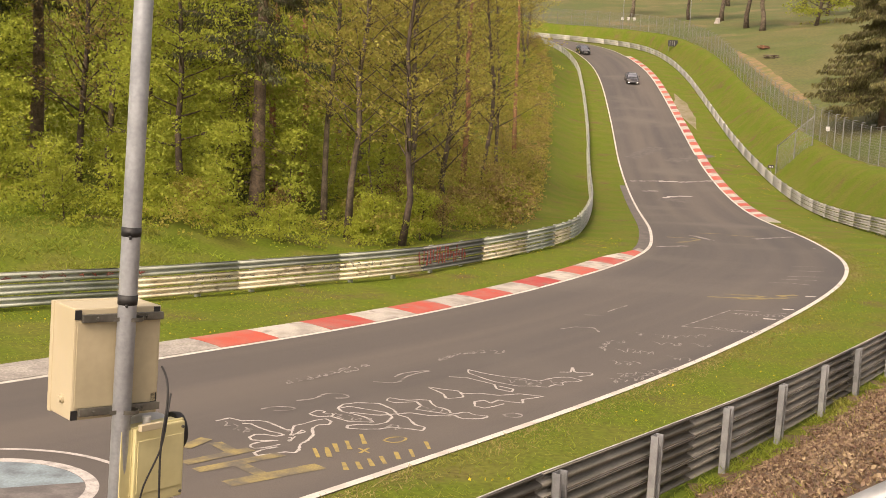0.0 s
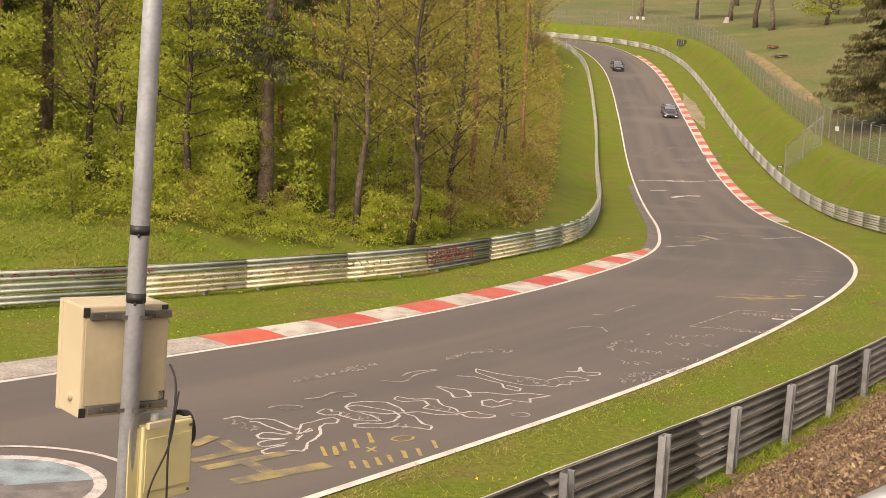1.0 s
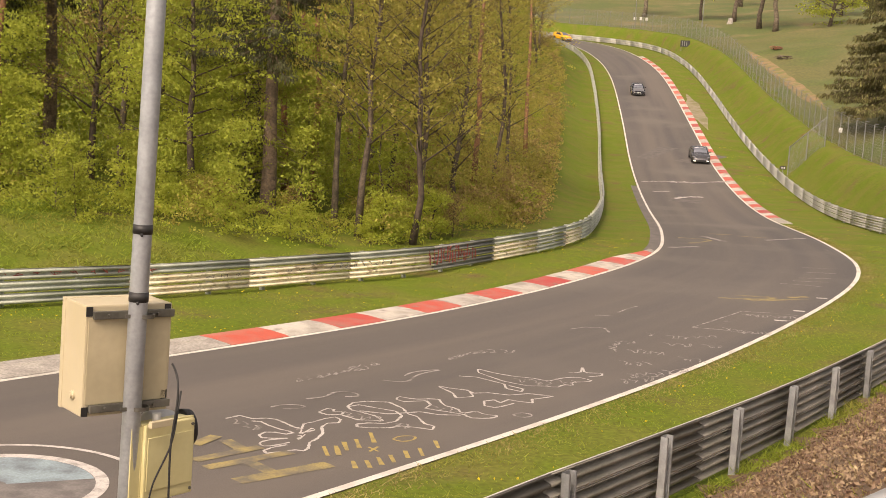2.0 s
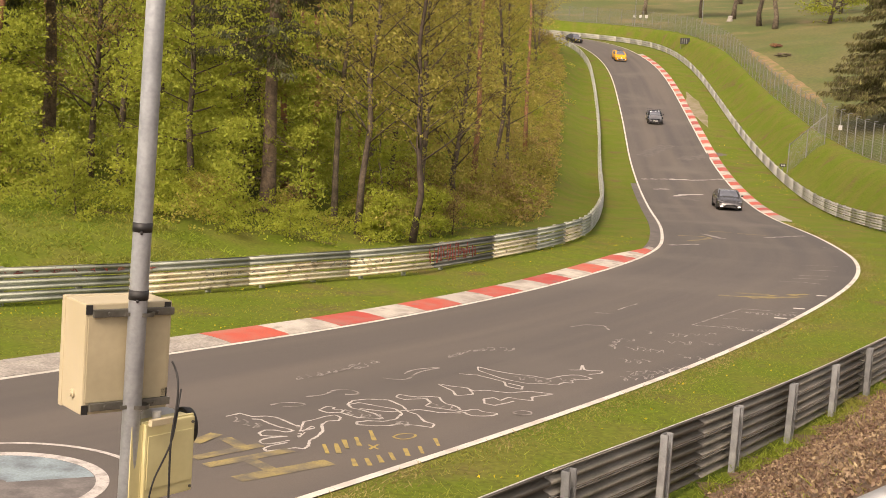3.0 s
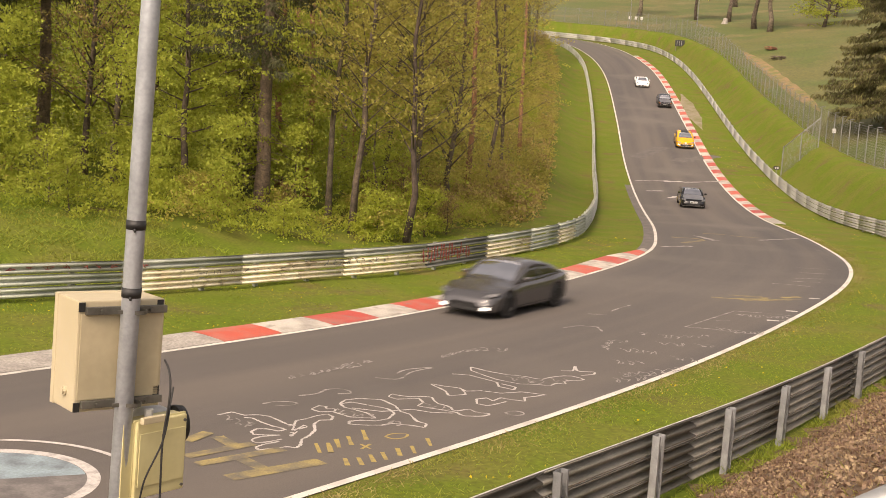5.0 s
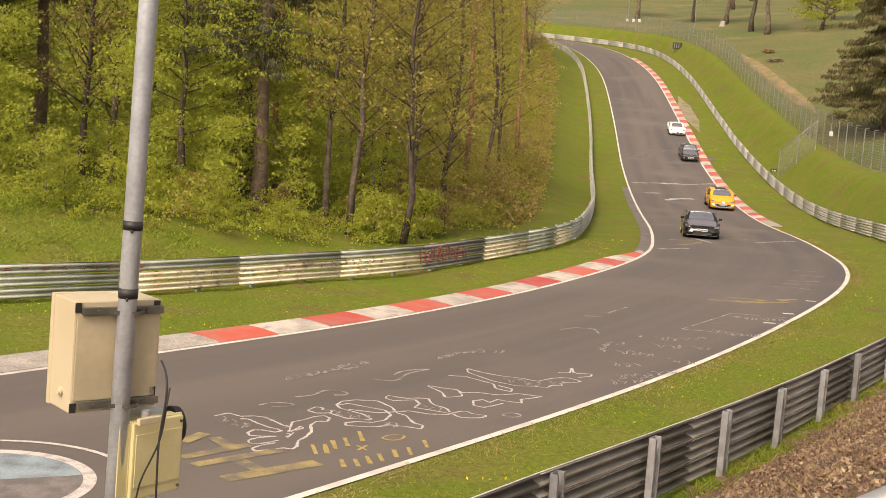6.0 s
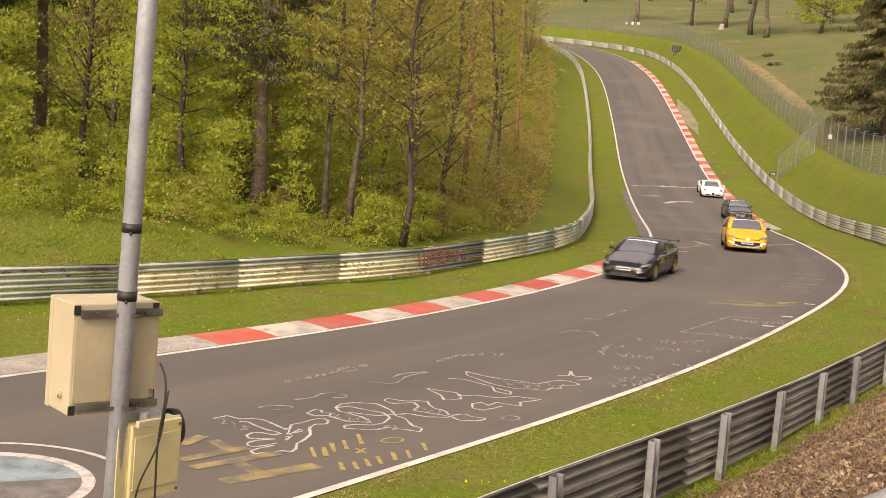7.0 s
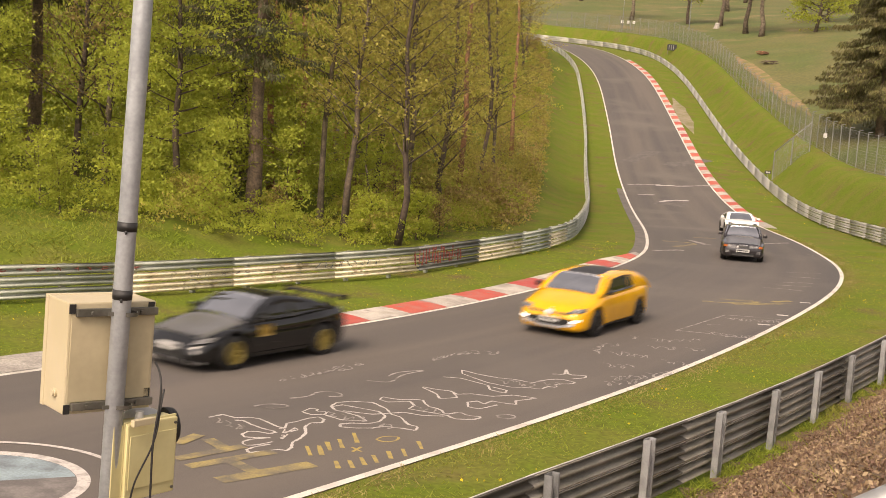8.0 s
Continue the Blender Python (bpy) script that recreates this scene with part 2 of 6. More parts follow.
def along(s):
    return (np.array([np.interp(s, SS, CL[:, k]) for k in range(3)]), np.array([np.interp(s, SS, TG[:, k]) for k in range(3)]))


def at(s, lat, up=0.0):
    """The point at distance s along the road, lat metres left of its middle."""
    c, t = along(s)
    q = np.array([-t[1], t[0], 0]) / np.hypot(t[0], t[1])
    p = c + q * lat
    p[2] += up + np.clip(lat, -6, 6) * np.interp(s, SS, BANK)
    return p


def rail_left(s):
    return np.interp(s, [-40, 5, 9, 14, 18.5, 21, 25, 30, 40, 56, 70, 85, 106, 150, 180, 220], [12.0, 10.25, 9.6, 9.15, 8.4, 8.05, 7.8, 7.5, 7.2, 7.15, 7.0, 6.9, 6.65, 6.7, 6.3, 6.1])


def rail_right(s):
    return np.interp(s, [-40, 12, 30, 55, 75, 96, 115, 145, 162, 176, 190, 240], [7.1, 7.25, 8.0, 8.9, 8.65, 8.7, 8.5, 8.65, 8.8, 9.3, 10.0, 11])


def wood_edge(s):
    return np.interp(s, [-10, 4, 10, 16, 24, 40, 55, 90, 140, 215], [22.5, 21, 17.6, 14, 12.3, 11.5, 11.5, 11.6, 11.9, 11.9])


def smooth(x, a, b):
    u = np.clip((x - a) / (b - a), 0, 1)
    return u * u * (3 - 2 * u)


def ground(x, y, soft=True):
    """The height of the ground, for arrays of places."""
    x, y = np.atleast_1d(np.asarray(x, float)), np.atleast_1d(np.asarray(y, float))
    out = np.empty(len(x))
    for k in range(0, len(x), 4000):
        X, Y = x[k:k + 4000], y[k:k + 4000]
        d = np.hypot(X[:, None] - CL[None, :, 0], Y[:, None] - CL[None, :, 1])
        i = d.argmin(1)
        dm = d[np.arange(len(X)), i]
        w = np.exp(-(d - dm[:, None]) / (0.15 + 0.10 * np.maximum(dm - 5, 0))[:, None])
        zb = (w * CL[None, :, 2]).sum(1) / w.sum(1)
        s = SS[i]
        lat = TG[i, 0] * (Y - CL[i, 1]) - TG[i, 1] * (X - CL[i, 0])
        a = np.abs(lat)
        rl, rr = rail_left(s), rail_right(s)
        near = 1 - smooth(s, 22, 48)
        bank_near = np.minimum(0.62 * np.maximum(a - rr - 0.35, 0), 2.75) + 0.02 * np.maximum(a - rr - 6, 0)
        bank_far = 3.1 * smooth(a, rr + 0.3, 13.0) + 0.17 * np.maximum(a - 13.5, 0)
        right = near * bank_near + (1 - near) * bank_far
        mound = 1.25 * smooth(a, rl + 0.6, rl + 9) * (1 - smooth(s, 12, 30))
        slope = 1.9 * smooth(a, rl + 0.5, rl + 6) * smooth(s, 50, 80)
        left = mound + slope + 0.10 * np.maximum(a - rl - 8, 0)
        z = zb + np.where(lat > 0, left, right) + np.clip(lat, -6, 6) * BANK[i] * (a < 14)
        off = np.clip((a - 4.6) / 1.5, 0, 1)
        bumps = np.array([noise.noise(Vector((u * 0.55, v * 0.55, 0))) * 0.05 + noise.noise(Vector((u * 0.16, v * 0.16, 3))) * 0.12 for u, v in zip(X, Y)])
        z += bumps * off
        z -= 0.16 * (1 - smooth(a, ROAD_W / 2 - 1.0, ROAD_W / 2 - 0.05)) + 0.01
        out[k:k + 4000] = z
    return out


def ground_at(x, y):
    return float(ground([x], [y])[0])


# ---- ground: one sheet to the horizon, fine near the road ----
def build_ground():
    xs = np.concatenate([[-2500, -1200, -600, -300, -180, -130, -100, -80, -65, -52, -42, -34], np.arange(-28, -8, 1.0), np.arange(-8, 46, 0.55), np.arange(46, 70, 1.5), [74, 80, 90, 105, 130, 170, 240, 400, 800, 1500, 2500]])
    ys = np.concatenate([[-2500, -1200, -600, -300, -150, -100, -70, -50, -35, -25, -18, -12, -8, -4, 0, 3, 6], np.arange(8, 60, 0.55), np.arange(60, 130, 0.9), np.arange(130, 235, 1.4), [238, 244, 252, 262, 276, 295, 320, 360, 420, 520, 700, 1100, 1800, 2800]])
    gx, gy = np.meshgrid(xs, ys)
    gz = ground(gx.ravel(), gy.ravel())
    gz = np.minimum(gz, 62)
    nx, ny = len(xs), len(ys)
    verts = np.stack([gx.ravel(), gy.ravel(), gz], 1)
    idx = np.arange(nx * ny).reshape(ny, nx)
    f = np.stack([idx[:-1, :-1], idx[:-1, 1:], idx[1:, 1:], idx[1:, :-1]], -1).reshape(-1, 4)
    me = mesh("ground", verts.tolist(), f.tolist(), ["grass_ground", "litter", "meadow"], smooth=True)
    # fallen leaves lie on the bank behind the near guardrail and on the floor of the wood
    c = verts[f].mean(1)
    d = np.hypot(c[:, 0:1] - CL[None, :, 0], c[:, 1:2] - CL[None, :, 1])
    i = d.argmin(1)
    lat = TG[i, 0] * (c[:, 1] - CL[i, 1]) - TG[i, 1] * (c[:, 0] - CL[i, 0])
    litter = ((lat < -rail_right(SS[i]) - 0.2) & (SS[i] < 30) & (lat > -40))
    meadow = (lat < -14.2) & (SS[i] > 45)
    me.polygons.foreach_set("material_index", np.where(litter, 1, np.where(meadow, 2, 0)).astype(np.int32))
    tagged(new("ground", me), "grass verges and banks with leaf litter under trees", "ground", kind="structure")


build_ground()


# ---- road ----
def ribbon(name, s0, s1, lat0, lat1, up, mat, step=1.0, thick=0.0, cross=1):
    n = max(2, int(abs(s1 - s0) / step) + 1)
    verts, faces = [], []
    for s in np.linspace(s0, s1, n):
        for k in range(cross + 1):
            verts.append(at(s, lat0 + (lat1 - lat0) * k / cross, up))
        if thick:
            verts.append(at(s, lat1, up - thick))
            verts.append(at(s, lat0, up - thick))
    w = cross + 1 + (2 if thick else 0)
    for i in range(n - 1):
        for k in range(w if thick else cross):
            k2 = (k + 1) % w
            faces.append((i * w + k, i * w + k2, (i + 1) * w + k2, (i + 1) * w + k))
    return mesh(name, verts, faces, mat)


road = tagged(new("road", ribbon("road", S_LO + 2, S_HI - 2, ROAD_W / 2, -ROAD_W / 2, 0.0, "asphalt", 1.0, 0.25, 6)), "worn grey asphalt race track with tyre traces", "road", kind="structure")
road_uv = road.data.uv_layers.new(name="along")
road_uv.data.foreach_set("uv", np.array([(v // 9 + 0.0, (v % 9) * 1.3 if v % 9 < 7 else 0.0) for q in road.data.polygons for v in q.vertices], dtype=np.float32).reshape(-1))
for lat in (ROAD_W / 2 - 0.05, -ROAD_W / 2 + 0.05):
    tagged(new("edge_line", ribbon("edge_line", S_LO + 3, S_HI - 3, lat + 0.07, lat - 0.07, 0.005, "white_line", 1.0)), "white painted line along the edge of the asphalt", "road marking", kind="structure")


tagged(new("shoulder", ribbon("shoulder", 34.6, 84, 4.42, 3.86, 0.002, "asphalt_patch", 1.0, 0.15)), "narrow worn asphalt shoulder beside the edge line", "road", kind="structure")


# ---- kerbs ----
def kerb(name, s0, s1, side, step, label, first_red=True, bare=False, wide=1.02, taper=(900, 901)):
    """A low kerb that rises outwards from the edge line; each painted stretch is one block."""
    top = tagged(new(name), label, "kerb", kind="structure")
    n = max(1, round((s1 - s0) / step))
    for k in range(n):
        a, b = s0 + (s1 - s0) * k / n + 0.006, s0 + (s1 - s0) * (k + 1) / n - 0.006
        verts, faces = [], []
        prof = [(o, z) for o, z in ((0, -0.1), (0, 0.012), (0.12, 0.03), (0.56, 0.07), (0.93, 0.075), (1.0, 0.05), (1.0, -0.15))]
        for s in np.linspace(a, b, 3):
            wd = wide * (1 - 0.75 * smooth(s, *taper))
            verts += [at(s, side * (3.93 + wd * o), z) for o, z in prof]
        w = len(prof)
        for i in range(2):
            faces += [(i * w + j, i * w + j + 1, (i + 1) * w + j + 1, (i + 1) * w + j) for j in range(w - 1)]
        faces += [tuple(range(w)), tuple(2 * w + j for j in range(w))[::-1]]
        mat = "kerb_bare" if bare else ("kerb_red" if (k % 2 == 0) == first_red else "kerb_white")
        child("kerb_block", mesh("kerb_block", verts, faces, mat), top)


kerb("kerb_inner", 6.45, 33.45, 1, 1.8, "red and white painted concrete kerb inside the bend", taper=(29.0, 34.8))
kerb("kerb_inner_bare", -26, 6.44, 1, 4.0, "bare worn concrete kerb inside the bend", bare=True)
kerb("kerb_inner_end", 33.46, 34.5, 1, 1.04, "bare concrete end of the inner kerb", bare=True, taper=(29.0, 34.8))
kerb("kerb_outer_end", 61.5, 65.99, -1, 4.5, "bare concrete end of the outer kerb", bare=True, wide=0.8)
kerb("kerb_outer", 66, 181, -1, 2.0, "red and white painted concrete kerb outside the descent", wide=0.8)


# ---- guardrails: stacked corrugated beams on posts ----
def beam_mesh(name, s0, s1, offset, z0, z1, mat, depth):
    """One corrugated beam between two distances; depth is towards the road."""
    prof = [(0.0, 0.0), (0.02, 0.05), (0.95, 0.16), (1.0, 0.24), (0.95, 0.33), (0.12, 0.43), (0.05, 0.5), (0.12, 0.57), (0.95, 0.67), (1.0, 0.76), (0.95, 0.84), (0.02, 0.93), (-0.05, 0.97), (-0.42, 1.0)]
    verts, faces = [], []
    n = 3
    for s in np.linspace(s0, s1, n):
        o = offset(s)
        g = RAIL_Z(s, o)
        for d, h in prof:
            p = at(s, o - math.copysign(depth * d, o))
            verts.append((p[0], p[1], g + z0 + (z1 - z0) * h))
    w = len(prof)
    for i in range(n - 1):
        faces += [(i * w + j, i * w + j + 1, (i + 1) * w + j + 1, (i + 1) * w + j) for j in range(w - 1)]
    me = mesh(name, verts, faces, mat, smooth=True)
    return me


def RAIL_Z(s, o):
    """The height of the ground line under a guardrail; the near one drops a little along the bend."""
    return at(s, o)[2] - 0.02 + (float(np.interp(s, [-20, 0, 12, 24, 40], [0.14, 0.13, -0.06, -0.05, 0.0])) if o < 0 else 0.0)


def lip_mesh(s0, s1, offset, z):
    """The rolled upper edge of a beam, turned away from the road; its glint is painted in."""
    verts, faces = [], []
    prof = [(0.010, 0.006), (-0.015, 0.012), (-0.042, -0.008), (-0.054, -0.030), (-0.048, -0.032), (-0.012, -0.001)]
    for s in np.linspace(s0, s1, 3):
        o = offset(s)
        for d, h in prof:
            p = at(s, o - math.copysign(d, o))
            verts.append((p[0], p[1], RAIL_Z(s, o) + z + h))
    w = len(prof)
    faces = [(i * w + j, i * w + (j + 1) % w, (i + 1) * w + (j + 1) % w, (i + 1) * w + j) for i in range(2) for j in range(w)]
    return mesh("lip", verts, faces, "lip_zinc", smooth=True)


def guardrail(name, s0, s1, offset, rows, top_z, mats, post_mat, label, posts, post_w=0.14, lips_to=-99):
    top = tagged(new(name), label, "guardrail")
    h = (top_z - 0.1) / rows
    for k, s in enumerate(np.arange(s0, s1 - 0.1, 4.0)):
        for r in range(rows):
            z0 = 0.1 + r * h
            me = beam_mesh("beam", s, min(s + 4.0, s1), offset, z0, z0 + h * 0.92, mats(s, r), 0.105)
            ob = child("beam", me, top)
            mod = ob.modifiers.new("thickness", "SOLIDIFY")
            mod.thickness, mod.offset = 0.004, 0
            if s < lips_to:
                child("lip", lip_mesh(s, min(s + 4.0, s1), offset, z0 + h * 0.92 + 0.004), ob, label="rolled upper edge with its bright glint in the colour")
    bm = bmesh.new()
    # a post of C section
    e = post_w / 2 - 0.003
    for sx, sy, ax, ay in ((post_w, 0.006, 0, 0.0), (0.006, 0.09, -e, 0.045), (0.006, 0.09, e, 0.045), (0.03, 0.006, 0.012 - e, 0.09), (0.03, 0.006, e - 0.012, 0.09)):
        box_bm(sx, sy, 1.5, (ax, ay, 0.0), bm=bm)
    me = bpy.data.meshes.new("post")
    bm.to_mesh(me)
    bm.free()
    me.materials.append(M[post_mat])
    first, gap = posts
    for s in np.arange(first + gap * math.ceil((s0 - first) / gap), s1, gap):
        o = offset(s) + math.copysign(0.05, offset(s))
        p, t = at(s, o), along(s)[1]
        ang = math.degrees(math.atan2(t[1], t[0]))
        child("post", me, top, pose(p[0], p[1], RAIL_Z(s, o) + top_z - 0.78, random.uniform(-1, 1), random.uniform(-1, 1), ang + (0 if o > 0 else 180)))
    return top


def left_mats(s, r):
    if r < 2 and 8.5 < s < 20:
        return "rail_cream"
    if 20 < s < 24:
        return "rail_black"
    if r < 2 and (24 <= s < 28 or 32 < s < 36):
        return "rail_cream"
    return "zinc_dull" if s < 45 else "zinc"


guardrail("guardrail", -27.3, 216, rail_left, 3, 0.95, left_mats, "zinc_dull", "weathered steel guardrail with painted stretches on the inside of the bend", (-26.6, 2.0))
# beams before s 45 carry painted shade, those beyond the bright zinc
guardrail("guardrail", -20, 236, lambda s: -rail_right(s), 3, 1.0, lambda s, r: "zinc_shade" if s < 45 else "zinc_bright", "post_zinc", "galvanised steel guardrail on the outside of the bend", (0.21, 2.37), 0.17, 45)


# ---- trees ----
def leaf_quads(rng, pos, size, flat=0.6):
    """Kite-shaped leaves at the given places, more or less level."""
    n = len(pos)
    nrm = rng.normal(size=(n, 3)) * np.array([1, 1, 0.6]) * (1 - flat) * 1.6 + np.array([0, 0, flat])
    nrm /= np.linalg.norm(nrm, axis=1, keepdims=True)
    a = np.cross(nrm, rng.normal(size=(n, 3)))
    a /= np.linalg.norm(a, axis=1, keepdims=True)
    b = np.cross(nrm, a)
    L = size * rng.uniform(0.6, 1.35, (n, 1))
    w = L * rng.uniform(0.45, 0.7, (n, 1))
    droop = np.array([0, 0, -0.12]) * L
    return np.stack([pos - a * L / 2, pos + b * w / 2 + droop * 0.2, pos + a * L / 2 + droop, pos - b * w / 2 + droop * 0.2], 1)


def sprays(rng, centres, radii, per, size, flat=0.5):
    """Flat drooping sprays of leaves, as beeches carry them: discs tilted a little, hanging at the rim."""
    n = len(centres)
    k = np.repeat(np.arange(n), per)
    R = radii[k][:, None]
    a = rng.uniform(0, 6.283, len(k))
    r = np.sqrt(rng.uniform(0, 1, (len(k), 1)))
    tilt = rng.normal(size=(n, 2))[k] * 0.22
    flatpos = np.stack([np.cos(a), np.sin(a)], 1) * r * R
    z = (flatpos * tilt).sum(1, keepdims=True) - 0.38 * R * r * r + rng.normal(size=(len(k), 1)) * 0.05
    return leaf_quads(rng, centres[k] + np.concatenate([flatpos, z], 1), size, flat)


def broadleaf(seed, height, radius, crown_from, reach, leaves, leaf_size, lean=0.3, limbs=26, rise=0.35, puff=0.3):
    """Wood and leaves of a broadleaf tree: a bent tapered trunk, limbs, twigs, and leaves along them."""
    rng = np.random.default_rng(seed)
    n = 9
    wob = np.cumsum(rng.normal(size=(n, 2)) * 0.10 * height / 10, axis=0)
    wob -= wob[0]
    path = [(wob[i, 0] + lean * (i / n) ** 1.5, wob[i, 1], height * i / (n - 1) - (0.25 if i == 0 else 0)) for i in range(n)]
    radii = [radius * (1.25 if i == 0 else 1.0) * (1 - 0.9 * i / (n - 1)) + 0.012 for i in range(n)]
    pieces, spots = [tube(path, radii, 7)], []
    P = np.array(path)
    for k in range(limbs):
        u = crown_from + (1 - crown_from) * (k + rng.uniform(0, 1)) / limbs * 0.97
        base = np.array([np.interp(u * (n - 1), range(n), P[:, j]) for j in range(3)])
        az = k * 2.4 + rng.uniform(-0.5, 0.5)
        up = rise + rng.uniform(-0.25, 0.3) + 0.5 * u
        L = reach * rng.uniform(0.55, 1.1) * (1 - 0.65 * max(u - 0.35, 0))
        d = np.array([math.cos(az), math.sin(az), up])
        d /= np.linalg.norm(d)
        side = np.array([-math.sin(az), math.cos(az), 0])
        bend = rng.uniform(-0.25, 0.25)
        pts = [base + d * L * t + side * bend * L * t * t + np.array([0, 0, 0.12 * L * t * t]) for t in (0, 0.35, 0.7, 1.0)]
        r0 = max(radius * (1 - u) * 0.42, 0.018)
        pieces.append(tube(pts, [r0, r0 * 0.65, r0 * 0.4, 0.006], 4))
        Q = np.array(pts)
        lines = [(Q, 1.0)]
        for j in range(3):
            t = rng.uniform(0.3, 0.9)
            b0 = np.array([np.interp(t * 3, range(4), Q[:, c]) for c in range(3)])
            dd = d + side * rng.choice([-1, 1]) * rng.uniform(0.5, 1.1) + rng.normal(size=3) * 0.2
            dd /= np.linalg.norm(dd)
            tw = [b0, b0 + dd * L * 0.22, b0 + dd * L * 0.45 + np.array([0, 0, 0.04])]
            pieces.append(tube(tw, [r0 * 0.4, r0 * 0.25, 0.004], 3))
            lines.append((np.array([tw[0], tw[1], tw[1] * 0.5 + tw[2] * 0.5, tw[2]]), 0.55))
        for Qx, share in lines:
            t = np.array([0.42, 0.72, 1.0] if share == 1.0 else [0.6, 1.0]) * 3 + rng.uniform(-0.3, 0, 3 if share == 1.0 else 2)
            c = np.stack([np.interp(t, range(4), Qx[:, j]) for j in range(3)], 1)
            spots.append(c + rng.normal(size=c.shape) * np.array([0.2, 0.2, 0.08]) * reach / 3)
    pos = np.concatenate(spots)
    pos = pos[pos[:, 2] > 0.15]
    return join(pieces), sprays(rng, pos, puff * reach * 0.55 * rng.uniform(0.6, 1.25, len(pos)), max(4, leaves // len(pos)), leaf_size)


def spruce(seed, height, radius, green_from, reach, dead=40, per=55, step=0.42, spray=1.0):
    """Wood and needle sprays of a spruce with bare dead twigs below its green boughs."""
    rng = np.random.default_rng(seed)
    path = [(rng.normal() * 0.03, rng.normal() * 0.03, z) for z in np.linspace(-0.3, height, 10)]
    pieces = [tube(path, [radius * (1.15 if i == 0 else 1 - 0.9 * i / 9) for i in range(10)], 9)]
    for k in range(dead):
        z, az, L = rng.uniform(1.5, green_from + 1.5), rng.uniform(0, 6.28), rng.uniform(0.5, 2.2)
        d = np.array([math.cos(az), math.sin(az), rng.uniform(-0.3, 0.1)])
        q = [np.array([0, 0, z]) + d * L * t + np.array([0, 0, -0.25 * L * t * t + rng.normal() * 0.03]) for t in (0.05, 0.5, 1)]
        pieces.append(tube(q, [0.018, 0.011, 0.003], 3))
    sprays = []
    z = green_from
    while z < height:
        for j in range(5):
            az = rng.uniform(0, 6.28)
            L = reach * (1 - (z - green_from) / (height - green_from) * 0.85) * rng.uniform(0.6, 1.1)
            d = np.array([math.cos(az), math.sin(az), 0])
            t = np.linspace(0, 1, 5)[:, None]
            zz = z + rng.uniform(-0.35, 0.35) * (1 + spray)
            q = np.array([0, 0, zz]) + d * L * t + np.array([0, 0, 1]) * (-0.5 * L * t ** 1.3 + 0.28 * L * t ** 3)
            pieces.append(tube(q, [0.035, 0.028, 0.02, 0.012, 0.004], 4))
            m = int(2.2 * per * L / reach)
            u = rng.uniform(0.15, 1, m)
            c = np.stack([np.interp(u * 4, range(5), q[:, k]) for k in range(3)], 1)
            side = np.array([-d[1], d[0], 0])
            c = c + side * rng.normal(size=(m, 1)) * 0.14 * L * (1.15 - u[:, None]) + rng.normal(size=(m, 3)) * 0.07
            down = np.array([0, 0, -1]) + rng.normal(size=(m, 3)) * 0.35 + d * 0.35 + side * rng.normal(size=(m, 1)) * 0.4
            down /= np.linalg.norm(down, axis=1, keepdims=True)
            w = np.cross(down, rng.normal(size=(m, 3)))
            w /= np.linalg.norm(w, axis=1, keepdims=True)
            ln, wd = rng.uniform(0.18, 0.5, (m, 1)) * spray, rng.uniform(0.018, 0.045, (m, 1)) * spray
            sprays.append(np.stack([c, c + down * ln * 0.5 + w * wd, c + down * ln, c + down * ln * 0.5 - w * wd], 1))
        z += step
    return join(pieces), np.concatenate(sprays)


def tree_thing(name, made, bark, leaf, label, m, group=""):
    (v, f), q = made
    top = tagged(new(name), label, "tree", group)
    top.matrix_basis = m
    child("trunk", mesh("trunk", v, f, bark, smooth=True), top)
    child("crown", quads("crown", q, leaf), top)
    return top


def spot(x, y, turn=0.0, size=1.0):
    return pose(x, y, ground_at(x, y), 0, 0, turn)


KINDS = [
    ("beech_tree", broadleaf(1, 11, 0.13, 0.14, 3.0, 9000, 0.135, limbs=34, rise=0.10, puff=0.36), "bark", "leaf_fresh", "young beech with fresh yellow-green spring leaves"),
    ("beech_tree", broadleaf(2, 13, 0.15, 0.18, 3.3, 9400, 0.135, -0.5, limbs=36, rise=0.12, puff=0.36), "bark", "leaf_fresh", "slender beech with light green spring leaves"),
    ("beech_tree", broadleaf(3, 8, 0.09, 0.10, 2.6, 7600, 0.125, limbs=28, rise=0.08, puff=0.36), "bark", "leaf_fresh", "small beech with fresh green leaves down to the ground"),
    ("oak_tree", broadleaf(4, 18, 0.15, 0.2, 4.0, 9600, 0.15, 0.8, limbs=42, rise=0.45, puff=0.32), "bark", "leaf_olive", "tall oak in olive-yellow young leaf"),
    ("oak_tree", broadleaf(5, 21, 0.17, 0.2, 4.2, 9800, 0.15, -0.6, limbs=44, rise=0.5, puff=0.32), "bark", "leaf_olive", "tall forked oak with thin yellowish leaves"),
    ("ash_tree", broadleaf(6, 15, 0.15, 0.15, 3.2, 5600, 0.125, 0.4, limbs=42, rise=0.7, puff=0.28), "bark", "leaf_bud", "budding brownish tree with bare twigs"),
    ("slender_tree", broadleaf(8, 17, 0.13, 0.24, 2.6, 6800, 0.13, 0.5, limbs=34, rise=0.4, puff=0.36), "bark", "leaf_olive", "slender forest tree with a bare lower trunk"),
    ("pine_tree", broadleaf(7, 22, 0.18, 0.62, 2.6, 3600, 0.22, 0.3, limbs=26, rise=0.3), "bark_pine", "needles", "tall pine with a bare reddish trunk"),
]


